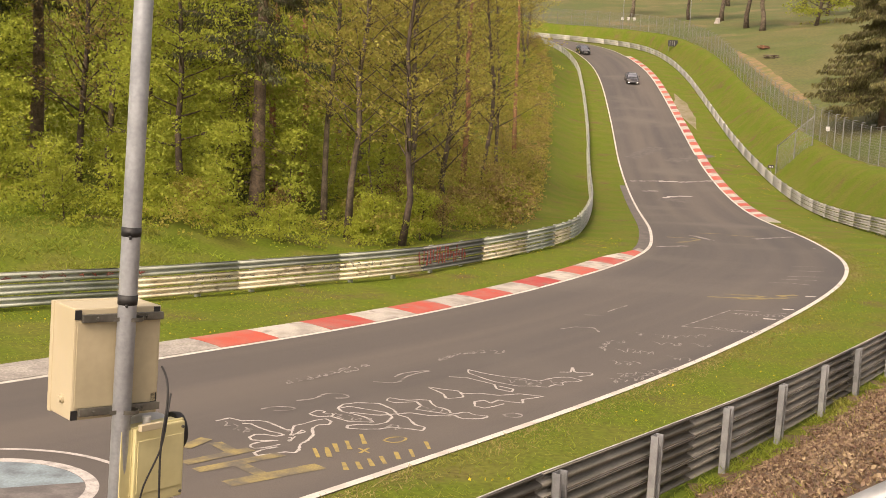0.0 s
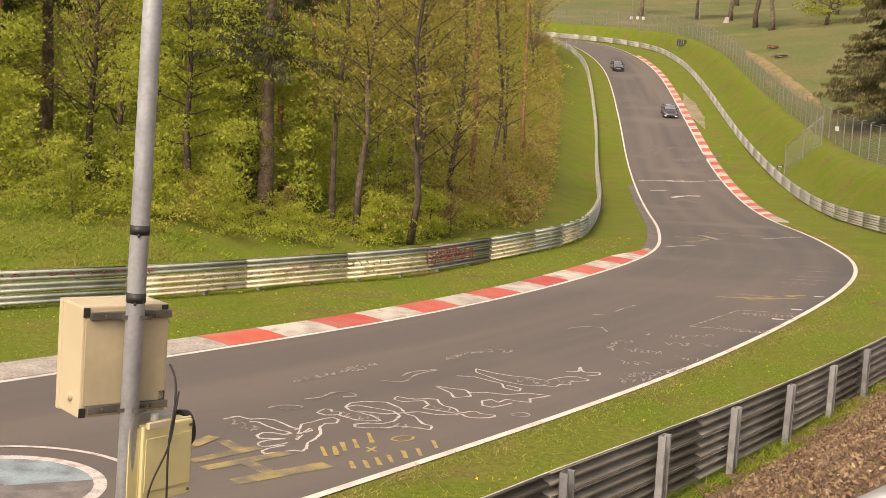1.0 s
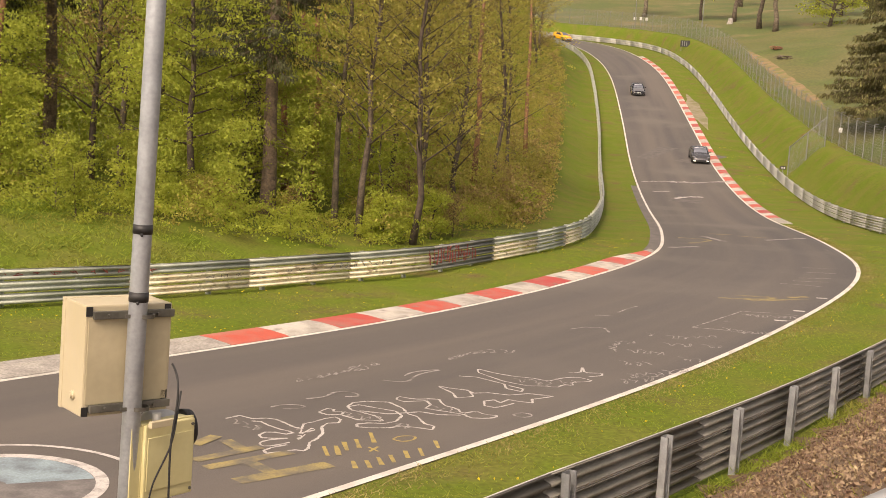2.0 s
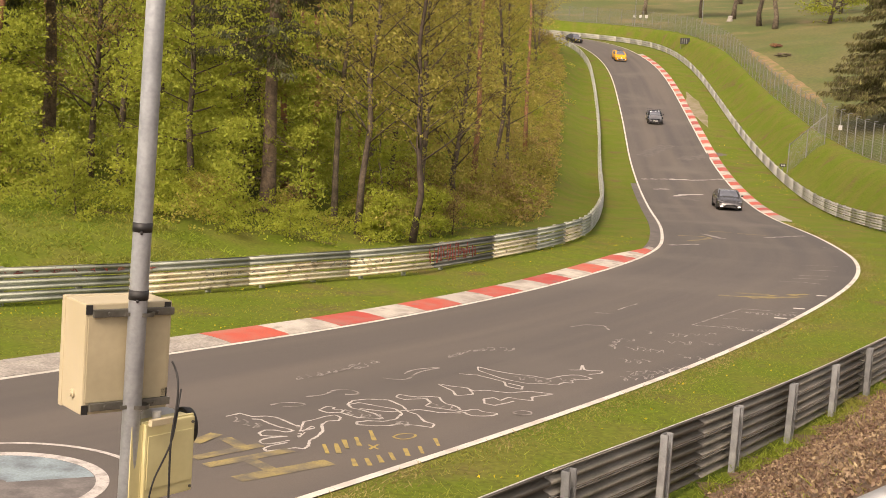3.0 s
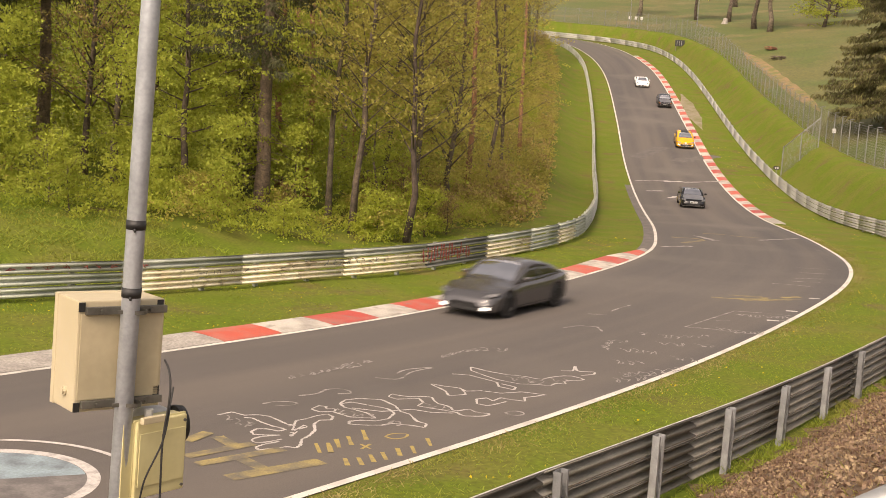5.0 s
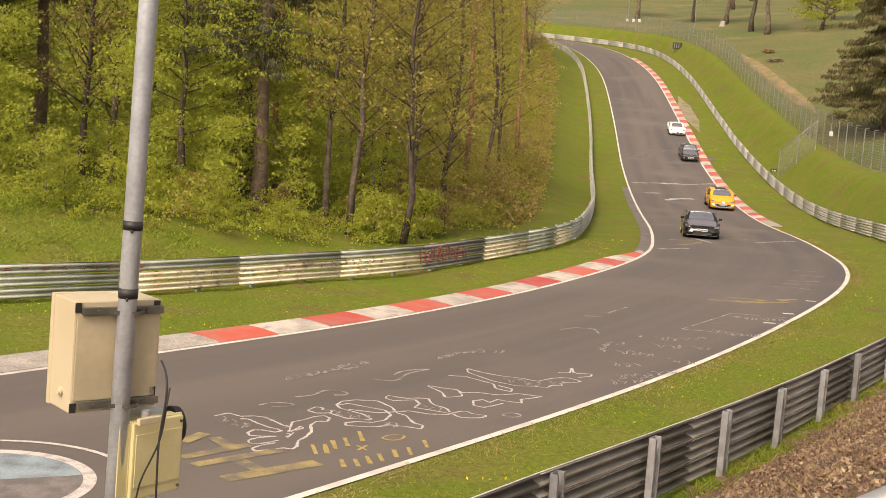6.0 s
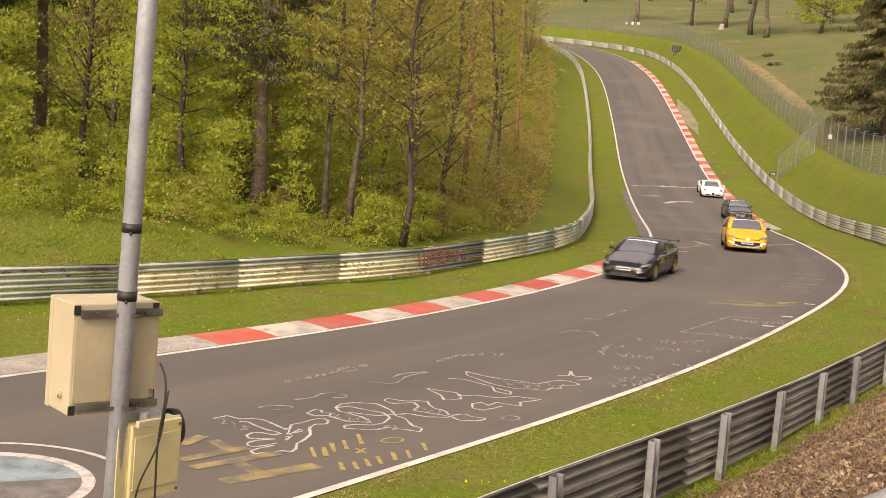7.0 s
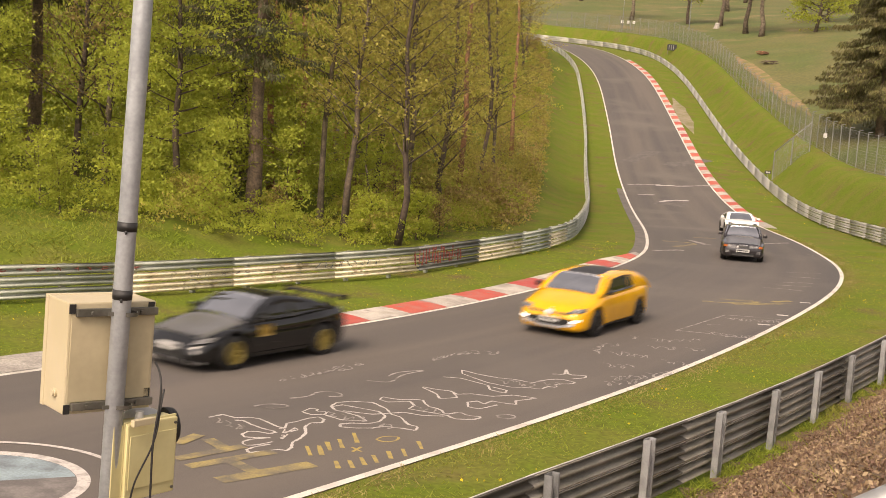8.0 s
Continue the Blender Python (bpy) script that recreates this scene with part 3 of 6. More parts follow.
def build_wood():
    protos = [None] * len(KINDS)

    def put(k, x, y, size, turn):
        name, made, bark, leaf, label = KINDS[k]
        z = ground_at(x, y)
        m = pose(x, y, z, random.uniform(-2, 2), random.uniform(-2, 2), turn)
        if protos[k] is None:
            protos[k] = tree_thing(name, made, bark, leaf, label, m, "trees of the wood")
            ob = protos[k]
        else:
            ob = copy_thing(protos[k], m)
        ob.scale = (size, size, size)

    rng = random.Random(5)
    taken, clear = [], [(-0.156, 48), (-0.345, 54)]
    # the stems that stand out at the wood's edge
    # kind, bearing (sideways per metre ahead), distance ahead, size
    for k, b, y, size in ((1, -0.222, 46, 1.0), (5, -0.312, 50, 1.0), (5, -0.285, 49, 1.05), (4, -0.077, 45, 0.8), (6, -0.098, 48, 1.0), (3, -0.030, 44.5, 0.85), (4, -0.022, 52, 0.9), (7, -0.118, 57, 1.0), (7, -0.142, 60, 1.05), (6, -0.052, 56, 1.1), (5, 0.008, 58, 1.0), (7, 0.020, 66, 1.0), (6, 0.036, 72, 1.1), (3, 0.050, 80, 0.9), (7, 0.064, 95, 1.0), (6, -0.262, 55, 1.0), (7, -0.125, 70, 1.0), (5, -0.068, 62, 1.0), (6, -0.18, 52, 0.9), (6, -0.16, 56, 1.0), (2, -0.128, 52, 0.7), (2, -0.058, 50, 0.7), (2, -0.19, 48, 0.8), (2, -0.265, 50.5, 0.9)):
        put(k, b * y, y, size, rng.uniform(0, 360))
        taken.append((b * y, y))
        clear.append((b, y))
    tries = 0
    while len(taken) < 96 and tries < 30000:
        tries += 1
        y = 40 + 190 * rng.random() ** 1.35
        x = rng.uniform(-0.46 * y - 6, 24)
        d = np.hypot(CL[:, 0] - x, CL[:, 1] - y)
        i = int(d.argmin())
        lat = TG[i, 0] * (y - CL[i, 1]) - TG[i, 1] * (x - CL[i, 0])
        s = SS[i]
        edge = wood_edge(s)
        if lat < edge or lat > edge + (34 if y < 90 else 26):
            continue
        if y < 75 and lat < edge + 3.5:
            continue
        if any(y < q and abs(x / y - b) < 1.7 / y for b, q in clear):
            continue
        gap = 2.7 if lat < edge + 12 else 3.6
        if any((x - a) ** 2 + (y - b) ** 2 < gap * gap for a, b in taken):
            continue
        # beeches stand to the near end, oaks and budding trees along the slope
        u = min(max((x + 0.10 * y + 8) / 14, 0), 1)
        w = [3.0 * (1 - u) + 0.25, 2.6 * (1 - u) + 0.3, 2.4 * (1 - u) + 0.3, 0.8 + 2.2 * u, 0.6 + 2.2 * u, 0.4 + 2.4 * u, 1.0, 0.9]
        k = rng.choices(range(8), w)[0]
        put(k, x, y, rng.uniform(0.8, 1.2), rng.uniform(0, 360))
        taken.append((x, y))


build_wood()


def build_spruces():
    s1 = spruce(11, 20, 0.34, 6.9, 4.4, 70, 170, 0.36, 0.62)
    tree_thing("spruce_tree", s1, "bark_spruce", "needles", "big spruce with a bare brown trunk and dark boughs", spot(-7.5, 47.8, 20), "spruces at the wood's edge")
    s2 = spruce(12, 20, 0.34, 8.2, 3.4, 80)
    tree_thing("spruce_tree", s2, "bark_spruce", "needles", "spruce trunk with dead twigs and dark green boughs above", spot(-18.6, 53.5, 80), "spruces at the wood's edge")
    s3 = spruce(15, 5.5, 0.09, 0.8, 1.1, 12, 60, 0.36, 0.6)
    tree_thing("spruce_tree", s3, "bark_spruce", "needles", "half-grown dark spruce among the beeches", spot(-9.0, 52.0, 10), "spruces at the wood's edge")
    tree_thing("spruce_tree", spruce(17, 19, 0.3, 6.0, 3.4, 30, 70, 0.4), "bark_spruce", "needles", "dark spruce with hanging boughs at the wood's corner", spot(-20.6, 49.5, 10), "spruces at the wood's edge")
    tree_thing("spruce_tree", spruce(16, 19, 0.3, 5.0, 3.2, 30), "bark_spruce", "needles", "dark spruce standing back in the wood", spot(-24.5, 58, 10), "spruces at the wood's edge")
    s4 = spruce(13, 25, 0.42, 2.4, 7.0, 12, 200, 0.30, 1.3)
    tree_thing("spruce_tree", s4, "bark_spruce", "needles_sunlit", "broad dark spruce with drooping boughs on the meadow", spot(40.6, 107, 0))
    # open-grown trees on the meadow behind the fence
    a = broadleaf(21, 13, 0.34, 0.30, 5.0, 4500, 0.40, limbs=34, rise=0.3, puff=0.5)
    b = broadleaf(22, 17, 0.45, 0.42, 5.5, 3000, 0.44, 0.9, limbs=34, rise=0.4, puff=0.5)
    tree_thing("meadow_tree", a, "bark", "leaf_fresh", "round-crowned tree in light green leaf on the meadow", spot(47.7, 231, 30), "meadow trees")
    t = tree_thing("meadow_tree", b, "bark", "leaf_olive", "leaning old tree with a tall crown on the meadow", spot(51.7, 202, 0), "meadow trees")
    for x, y, turn in ((51.9, 222, 80), (52.6, 195, 200), (38.8, 246, 140), (76, 250, 20), (64, 268, 300), (90, 260, 40), (34, 300, 0), (52, 310, 120), (76, 300, 77), (100, 300, 210)):
        copy_thing(t, spot(x, y, turn))
    c = tree_thing("meadow_tree", broadleaf(23, 13, 0.3, 0.08, 5.5, 7000, 0.34, limbs=40, rise=0.08, puff=0.4), "bark", "leaf_fresh", "spreading tree in bright yellow-green leaf", spot(61.5, 195, 50), "meadow trees")
    copy_thing(c, spot(70, 216, 130))
    for x, y in ((50, 320), (75, 330), (100, 330), (125, 320), (30, 330), (140, 290), (10, 330)):
        copy_thing(c, spot(x, y, x * 7))


build_spruces()


def build_shrubs():
    rng = random.Random(9)
    made = [broadleaf(31, 2.2, 0.03, 0.05, 1.3, 2600, 0.115, 0, 16, 0.5, 0.5), broadleaf(32, 1.6, 0.025, 0.05, 1.2, 2200, 0.11, 0.2, 14, 0.4, 0.5), broadleaf(33, 2.6, 0.03, 0.05, 1.4, 1800, 0.10, 0, 20, 0.8, 0.4)]
    tops = []
    for (mm, leaf, label) in zip(made, ("leaf_fresh", "leaf_olive", "leaf_bud"), ("low bush with fresh light green leaves", "low olive-green bush at the wood's edge", "brownish bush with bare twigs and buds")):
        tops.append(tree_thing("bush", mm, "bark", leaf, label, pose(0, 0, 0), "bushes at the wood's edge"))
        tagged(tops[-1], category="bush")
    first = [True] * 3
    for k in range(72):
        s = rng.uniform(-6, 55) if k % 2 else rng.uniform(44, 190)
        edge = wood_edge(s) - 0.4
        lat = edge + rng.uniform(0, 1) ** 1.1 * 9
        p = at(s, lat)
        kind = rng.choices(range(3), [5, 2, 0.6] if s < 30 else [2, 3, 2.2])[0]
        m = pose(p[0], p[1], ground_at(p[0], p[1]), 0, 0, rng.uniform(0, 360))
        if first[kind]:
            first[kind], ob = False, tops[kind]
            ob.matrix_basis = m
        else:
            ob = copy_thing(tops[kind], m)
        q = rng.uniform(0.45, 0.95)
        ob.scale = (q, q, q * rng.uniform(0.8, 1.1))


build_shrubs()


def build_far_woods():
    """The depth of the wood: leaves and stems too many to count."""
    rng = np.random.default_rng(40)
    n = 210000
    y = 56 + 200 * rng.uniform(0, 1, n) ** 1.8
    x = rng.uniform(-0.48, 0.10, n) * y - 2
    i = np.concatenate([np.hypot(x[k:k + 8000, None] - CL[None, :, 0], y[k:k + 8000, None] - CL[None, :, 1]).argmin(1) for k in range(0, n, 8000)])
    lat = TG[i, 0] * (y - CL[i, 1]) - TG[i, 1] * (x - CL[i, 0])
    over = lat - wood_edge(SS[i])
    keep = (over > 3) & (over < 60)
    x, y, over = x[keep], y[keep], over[keep]
    g = ground(x, y)
    h = 0.1 + rng.uniform(0, 1, len(x)) ** 1.1 * np.minimum(4 + over * 1.1, 4 + 0.10 * y)
    clump = np.array([noise.noise(Vector((a * 0.3, b * 0.3, c * 0.7))) for a, b, c in zip(x, y, g + h)])
    k = clump > 0.02
    pos = np.stack([x, y, g + h], 1)[k]
    tint = pos[:, 0] / pos[:, 1] + rng.normal(size=len(pos)) * 0.05 > -0.06
    for sel, mat, label in ((~tint, "leaf_fresh", "dense yellow-green foliage in the depth of the wood"), (tint, "leaf_olive", "dense olive-yellow foliage in the depth of the wood")):
        tagged(new("far_woods", quads("far_woods", leaf_quads(rng, pos[sel], 0.26, 0.5), mat)), label, "foliage", kind="stuff")
    pieces = []
    for k in range(60):
        yy = rng.uniform(60, 240)
        xx = rng.uniform(-0.46, -0.02) * yy - 4
        zz = ground_at(xx, yy)
        r = rng.uniform(0.08, 0.2)
        dx, dy = rng.normal(size=2) * 0.4
        pieces.append(tube([(xx, yy, zz - 0.2), (xx + dx * 0.5, yy + dy * 0.4, zz + 8), (xx + dx, yy + dy, zz + 19)], [r, r * 0.8, r * 0.3], 6))
    v, f = join(pieces)
    tagged(new("far_stems", mesh("far_stems", v, f, "bark_pine", True)), "reddish and brown stems in the depth of the wood", "tree trunks", kind="stuff")


build_far_woods()


def wood_spots(rng, n, y0, depth_y, power):
    """Places in the wood and how far each lies behind its edge."""
    y = y0 + depth_y * rng.uniform(0, 1, n) ** power
    x = rng.uniform(-0.47, 0.13, n) * y - 1
    s, lat = lateral(x, y)
    return x, y, lat - wood_edge(s)


def lateral(x, y):
    out_s, out_l = np.empty(len(x)), np.empty(len(x))
    for k in range(0, len(x), 8000):
        X, Y = x[k:k + 8000], y[k:k + 8000]
        i = np.hypot(X[:, None] - CL[None, :, 0], Y[:, None] - CL[None, :, 1]).argmin(1)
        out_s[k:k + 8000] = SS[i]
        out_l[k:k + 8000] = TG[i, 0] * (Y - CL[i, 1]) - TG[i, 1] * (X - CL[i, 0])
    return out_s, out_l


def build_understory():
    """Layered sprays of young leaves between the stems, too many to count."""
    rng = np.random.default_rng(51)
    x, y, over = wood_spots(rng, 34000, 38, 110, 1.9)
    keep = (over > 0.2) & (over < 22)
    # stems at the edge stay in sight
    for b, q in ((-0.156, 48), (-0.345, 54), (-0.222, 46), (-0.306, 50), (-0.077, 45), (-0.098, 48), (-0.030, 44.5)):
        keep &= ~((y < q) & (np.abs(x / y - b) < 0.018))
    x, y, over = x[keep], y[keep], over[keep]
    g = ground(x, y)
    h = 0.4 + 9.0 * rng.uniform(0, 1, len(x)) ** 1.2
    low = h < 0.9 + np.maximum(over, 0) * 1.5 + rng.normal(size=len(x)) * 0.3
    x, y, z = x[low], y[low], (g + h)[low]
    clump = np.array([noise.noise(Vector((a * 0.22, b * 0.22, c * 0.5))) + 0.5 * noise.noise(Vector((a * 0.6, b * 0.6, c * 1.4 + 9))) for a, b, c in zip(x, y, z)])
    pos = np.stack([x, y, z], 1)[clump > -0.05][:6200]
    tint = pos[:, 0] / pos[:, 1] + rng.normal(size=len(pos)) * 0.04 > -0.025
    for sel, mat, label in ((~tint, "leaf_fresh", "fresh yellow-green sprays of leaves among the stems"), (tint, "leaf_olive", "olive-yellow young leaves among the stems")):
        tagged(new("understory", quads("understory", sprays(rng, pos[sel], rng.uniform(0.35, 0.85, sel.sum()), 34, 0.125), mat)), label, "foliage", kind="stuff")


build_understory()


def build_low_growth():
    """Brambles, saplings and herbs at the wood's foot and up the slope beside the descent."""
    rng = np.random.default_rng(61)
    for n, s0, s1, depth, tall, mats, size, big in ((1700, -8, 48, 7, 1.3, ("leaf_fresh", "leaf_olive"), 0.10, 0.42), (2300, 42, 190, 5, 2.8, ("leaf_olive", "leaf_bud"), 0.17, 0.7)):
        s = rng.uniform(0, 1, n) ** (1.0 if s0 < 0 else 1.4) * (s1 - s0) + s0
        over = rng.uniform(0, 1, n) ** 1.2 * depth - (0.1 if s0 < 0 else 0.9)
        lat = wood_edge(s) + over
        c = np.stack([np.interp(s, SS, CL[:, k]) for k in range(2)], 1)
        t = np.stack([np.interp(s, SS, TG[:, k]) for k in range(2)], 1)
        x, y = c[:, 0] - t[:, 1] * lat, c[:, 1] + t[:, 0] * lat
        crest = np.array([noise.noise(Vector((a * 0.45, b * 0.45, 4))) for a, b in zip(x, y)])
        top = tall * np.clip(0.45 + crest * 1.2, 0.10, 1) * np.clip(0.25 + (over + 1.1) / 2.2, 0, 1)
        h = 0.18 + top * rng.uniform(0, 1, n) ** 0.7
        keep = crest > -0.22
        pos = np.stack([x, y, ground(x, y) + h], 1)[keep]
        tint = np.array([noise.noise(Vector((a * 0.3, b * 0.3, 8))) for a, b in zip(x[keep], y[keep])]) + rng.normal(size=len(pos)) * 0.15 > (0.48 if s0 < 0 else 0.05)
        for sel, mat, label in ((~tint, mats[0], "low leafy growth along the foot of the wood"), (tint, mats[1], "olive and brownish scrub along the foot of the wood")):
            tagged(new("undergrowth", quads("undergrowth", sprays(rng, pos[sel], big * rng.uniform(0.5, 1.2, sel.sum()), 28, size), mat)), label, "undergrowth", kind="stuff")


build_low_growth()


# ---- pole with its two cabinets ----
M["pole_zinc"] = material("pole_zinc", (0.37, 0.395, 0.42), 0.5, 0.35, 0.14, 7, 60, 0.05, (0.29, 0.31, 0.33), (0.4, 0.65))
M["box_cream"] = material("box_cream", (0.43, 0.37, 0.245), 0.5, 0, 0.04, 3, 40, 0.02, (0.46, 0.40, 0.275), (0.4, 0.65))
M["box_back"] = material("box_back", (0.42, 0.36, 0.235), 0.6, 0, 0.05, 4, 40, 0.02, (0.36, 0.31, 0.20), (0.4, 0.65))
M["box_yellow"] = material("box_yellow", (0.52, 0.47, 0.25), 0.55, 0, 0.04, 4, 40, 0.02, (0.46, 0.41, 0.21), (0.4, 0.65))
M["black_rubber"] = material("black_rubber", (0.018, 0.018, 0.018), 0.6, 0, 0.2, 10, 50, 0.1)
M["steel_dark"] = material("steel_dark", (0.15, 0.145, 0.125), 0.45, 0.5, 0.15, 8, 60, 0.05)
M["plastic_grey"] = material("plastic_grey", (0.42, 0.42, 0.40), 0.4, 0, 0.05, 8, 60, 0.02)

POLE = Vector((-1.085, 4.1, 0))


def pole_frame(z):
    """The pole's middle at a height; it leans a little."""
    return Vector((POLE.x + (z - 4.56) * math.tan(radians(1.95)), POLE.y, z))


def build_pole():
    g = ground_at(POLE.x, POLE.y)
    top = tagged(new("steel_pole"), "galvanised steel pole with black tape, leaning slightly on the bank", "pole")
    v, f = tube([pole_frame(g - 0.4), pole_frame(5.2), pole_frame(8.2)], [0.0335, 0.0335, 0.033], 28)
    child("pole", mesh("pole", v, f, "pole_zinc", True), top)
    for z, h in ((4.545, 0.034), (4.300, 0.036)):
        pieces = [tube([pole_frame(z - h / 2 + 0.002 * k), pole_frame(z + h / 2 - 0.003 * k)], [0.0348 + 0.0006 * k] * 2, 28) for k in range(2)]
        a = pole_frame(z - h / 2)
        pieces.append(tube([a + Vector((0.005, -0.035, 0.004)), a + Vector((0.008, -0.036, -0.008))], [0.006, 0.004], 6))
        v, f = join(pieces)
        child("tape_band", mesh("tape_band", v, f, "black_rubber", True), top, label="black adhesive tape wrapped round the pole")
    return top


build_pole()


def cabinet(name, label, centre, turn, w, h, d, mat, back, lean):
    """A closed switch cabinet seen from its mounting side (local -y)."""
    top = tagged(new(name), label, "cabinet")
    top.matrix_basis = pose(*centre, 0, lean, turn)
    part("body", box_bm(w, d, h, (0, d / 2, 0), 0.006), mat, top, smooth=False)
    part("back_panel", box_bm(w - 0.02, 0.004, h - 0.09, (0, -0.003, 0), 0.0015), back, top, "pressed back panel")
    return top


def build_cabinets():
    w, h, d = 0.335, 0.405, 0.20
    c = cabinet("switch_cabinet", "cream metal switch cabinet clamped to the steel pole", (-1.136, 4.128, 4.062), 41.0, w, h, d, "box_cream", "box_back", 1.75)
    for z in (h / 2 - 0.035, -h / 2 + 0.03):
        bar = part("mounting_bar", box_bm(w * 0.93, 0.018, 0.028, (0.012, -0.012, z), 0.002), "steel_dark", c, "grey steel mounting bar")
        for x in (-0.09, 0.10):
            part("bolt", cyl_bm(0.007, 0.014, (x, -0.026, z), "Y", 6), "steel_dark", bar)
        bm = bmesh.new()
        bmesh.ops.create_cone(bm, cap_ends=False, segments=28, radius1=0.0375, radius2=0.0375, depth=0.014)
        bm.normal_update()
        bmesh.ops.solidify(bm, geom=bm.faces[:], thickness=0.002)
        part("pole_clamp", bm, "steel_dark", c, "steel band round the pole", m=pose(0.030, -0.050, z, 0, 0, 0))
        box = box_bm(0.05, 0.004, 0.014, (-0.02, -0.055, z))
        part("clamp_ear", box, "steel_dark", c)
    for x, z in ((-w / 2 + 0.012, h / 2 - 0.022), (w / 2 - 0.02, h / 2 - 0.02), (-w / 2 + 0.01, -h / 2 + 0.02), (w / 2 - 0.018, -h / 2 + 0.06)):
        part("corner_gap", box_bm(0.024, 0.004, 0.034, (x, -0.003, z)), "black_rubber", c, "dark corner opening")
    bm = cyl_bm(0.017, 0.008, (-w / 2 - 0.004, 0.075, -0.135), "X", 24)
    cyl_bm(0.012, 0.008, (-w / 2 - 0.011, 0.075, -0.135), "X", 24, bm=bm)
    part("lock", bm, "box_cream", c, "round cream lock knob", smooth=False)
    part("lid_rim", box_bm(w + 0.006, 0.03, h + 0.006, (0, d - 0.012, 0), 0.004), "box_cream", c)

    w, h, d = 0.235, 0.29, 0.085
    k = cabinet("junction_box", "pale yellow junction box below the cabinet on the pole", (-0.988, 4.19, 3.672), 54.0, w, h, d, "box_yellow", "box_yellow", 1.75)
    part("side_flange", box_bm(0.045, 0.006, h * 0.98, (-w / 2 - 0.028, 0.02, 0), 0.002), "box_yellow", k)
    part("lid_rim", box_bm(w + 0.012, 0.012, h + 0.012, (0, d * 0.25, 0), 0.003), "box_yellow", k)
    part("clamp_arm", box_bm(0.10, 0.02, 0.025, (-0.075, -0.03, h / 2 + 0.012), 0.003), "box_cream", k)
    part("cable_gland", cyl_bm(0.016, 0.035, (-0.045, 0.03, h / 2 + 0.018), "Z", 16), "plastic_grey", k)
    for x, z in ((w / 2 - 0.016, h / 2 - 0.02), (w / 2 - 0.016, -h / 2 + 0.02)):
        part("screw", cyl_bm(0.006, 0.005, (x, -0.006, z), "Y", 10), "steel_dark", k)

    lamp = tagged(new("signal_lamp"), "round signal lamp with a black hood behind the junction box", "lamp")
    lamp.matrix_basis = pose(-1.035, 4.36, 3.745, 0, 0, 40)
    bm = bmesh.new()
    bmesh.ops.create_uvsphere(bm, u_segments=24, v_segments=14, radius=0.070)
    for vtx in bm.verts:
        vtx.co.x = vtx.co.x * 1.45 - 0.045
        vtx.co.z += 0.012
    part("housing", bm, "plastic_grey", lamp, "grey rounded housing", smooth=True)
    bm = bmesh.new()
    bmesh.ops.create_cone(bm, cap_ends=False, segments=28, radius1=0.074, radius2=0.070, depth=0.032, matrix=Matrix.Translation((0.075, 0, -0.005)) @ Matrix.Rotation(radians(90), 4, "Y"))
    bm.normal_update()
    bmesh.ops.solidify(bm, geom=bm.faces[:], thickness=0.005)
    part("hood", bm, "black_rubber", lamp, "black plastic hood", smooth=True)
    part("lens", cyl_bm(0.07, 0.01, (0.07, 0, -0.005), "X", 28), "black_rubber", lamp)
    part("bracket", box_bm(0.03, 0.12, 0.03, (-0.01, -0.06, -0.05), 0.003), "steel_dark", lamp)

    for n, pts, r in ((1, [(-0.975, 4.14, 4.05), (-0.945, 4.09, 4.03), (-0.932, 4.07, 3.98), (-0.937, 4.06, 3.89), (-0.956, 4.05, 3.77), (-0.952, 4.05, 3.61), (-0.96, 4.05, 3.3), (-0.97, 4.05, 3.05)], 0.0042),
                      (2, [(-0.94, 4.14, 3.95), (-0.934, 4.08, 3.92), (-0.936, 4.06, 3.85), (-0.95, 4.05, 3.76), (-1.0, 4.04, 3.66), (-1.03, 4.04, 3.57), (-1.05, 4.05, 3.3), (-1.06, 4.05, 3.05)], 0.0035)):
        cu = bpy.data.curves.new("cable", "CURVE")
        cu.dimensions, cu.bevel_depth, cu.bevel_resolution = "3D", r, 3
        sp = cu.splines.new("NURBS")
        sp.points.add(len(pts) - 1)
        for q, p in zip(sp.points, pts):
            q.co = (*p, 1)
        sp.use_endpoint_u, sp.order_u = True, 4
        cu.materials.append(M["black_rubber"])
        tmp = new("cable_curve", cu)
        me = bpy.data.meshes.new_from_object(tmp.evaluated_get(bpy.context.evaluated_depsgraph_get()))
        bpy.data.objects.remove(tmp)
        tagged(new("cable", me), "thin black cable hanging down beside the boxes", "cable", "cables on the pole")


build_cabinets()


# ---- fence on the bank, side gate, distance board, masts ----
M["fence_wire"] = material("fence_wire", (0.22, 0.225, 0.215), 0.6, 0.3, 0.1, 4, 40, 0)
M["board_black"] = material("board_black", (0.02, 0.02, 0.02), 0.6, 0, 0.1, 4, 40, 0)
M["board_white"] = material("board_white", (0.6, 0.6, 0.58), 0.6, 0, 0.1, 4, 40, 0)


def fence_lat(s):
    return -np.interp(s, [55, 80, 100, 140, 180, 200, 240], [15.2, 14.2, 13.5, 13.0, 13.6, 14.5, 16])


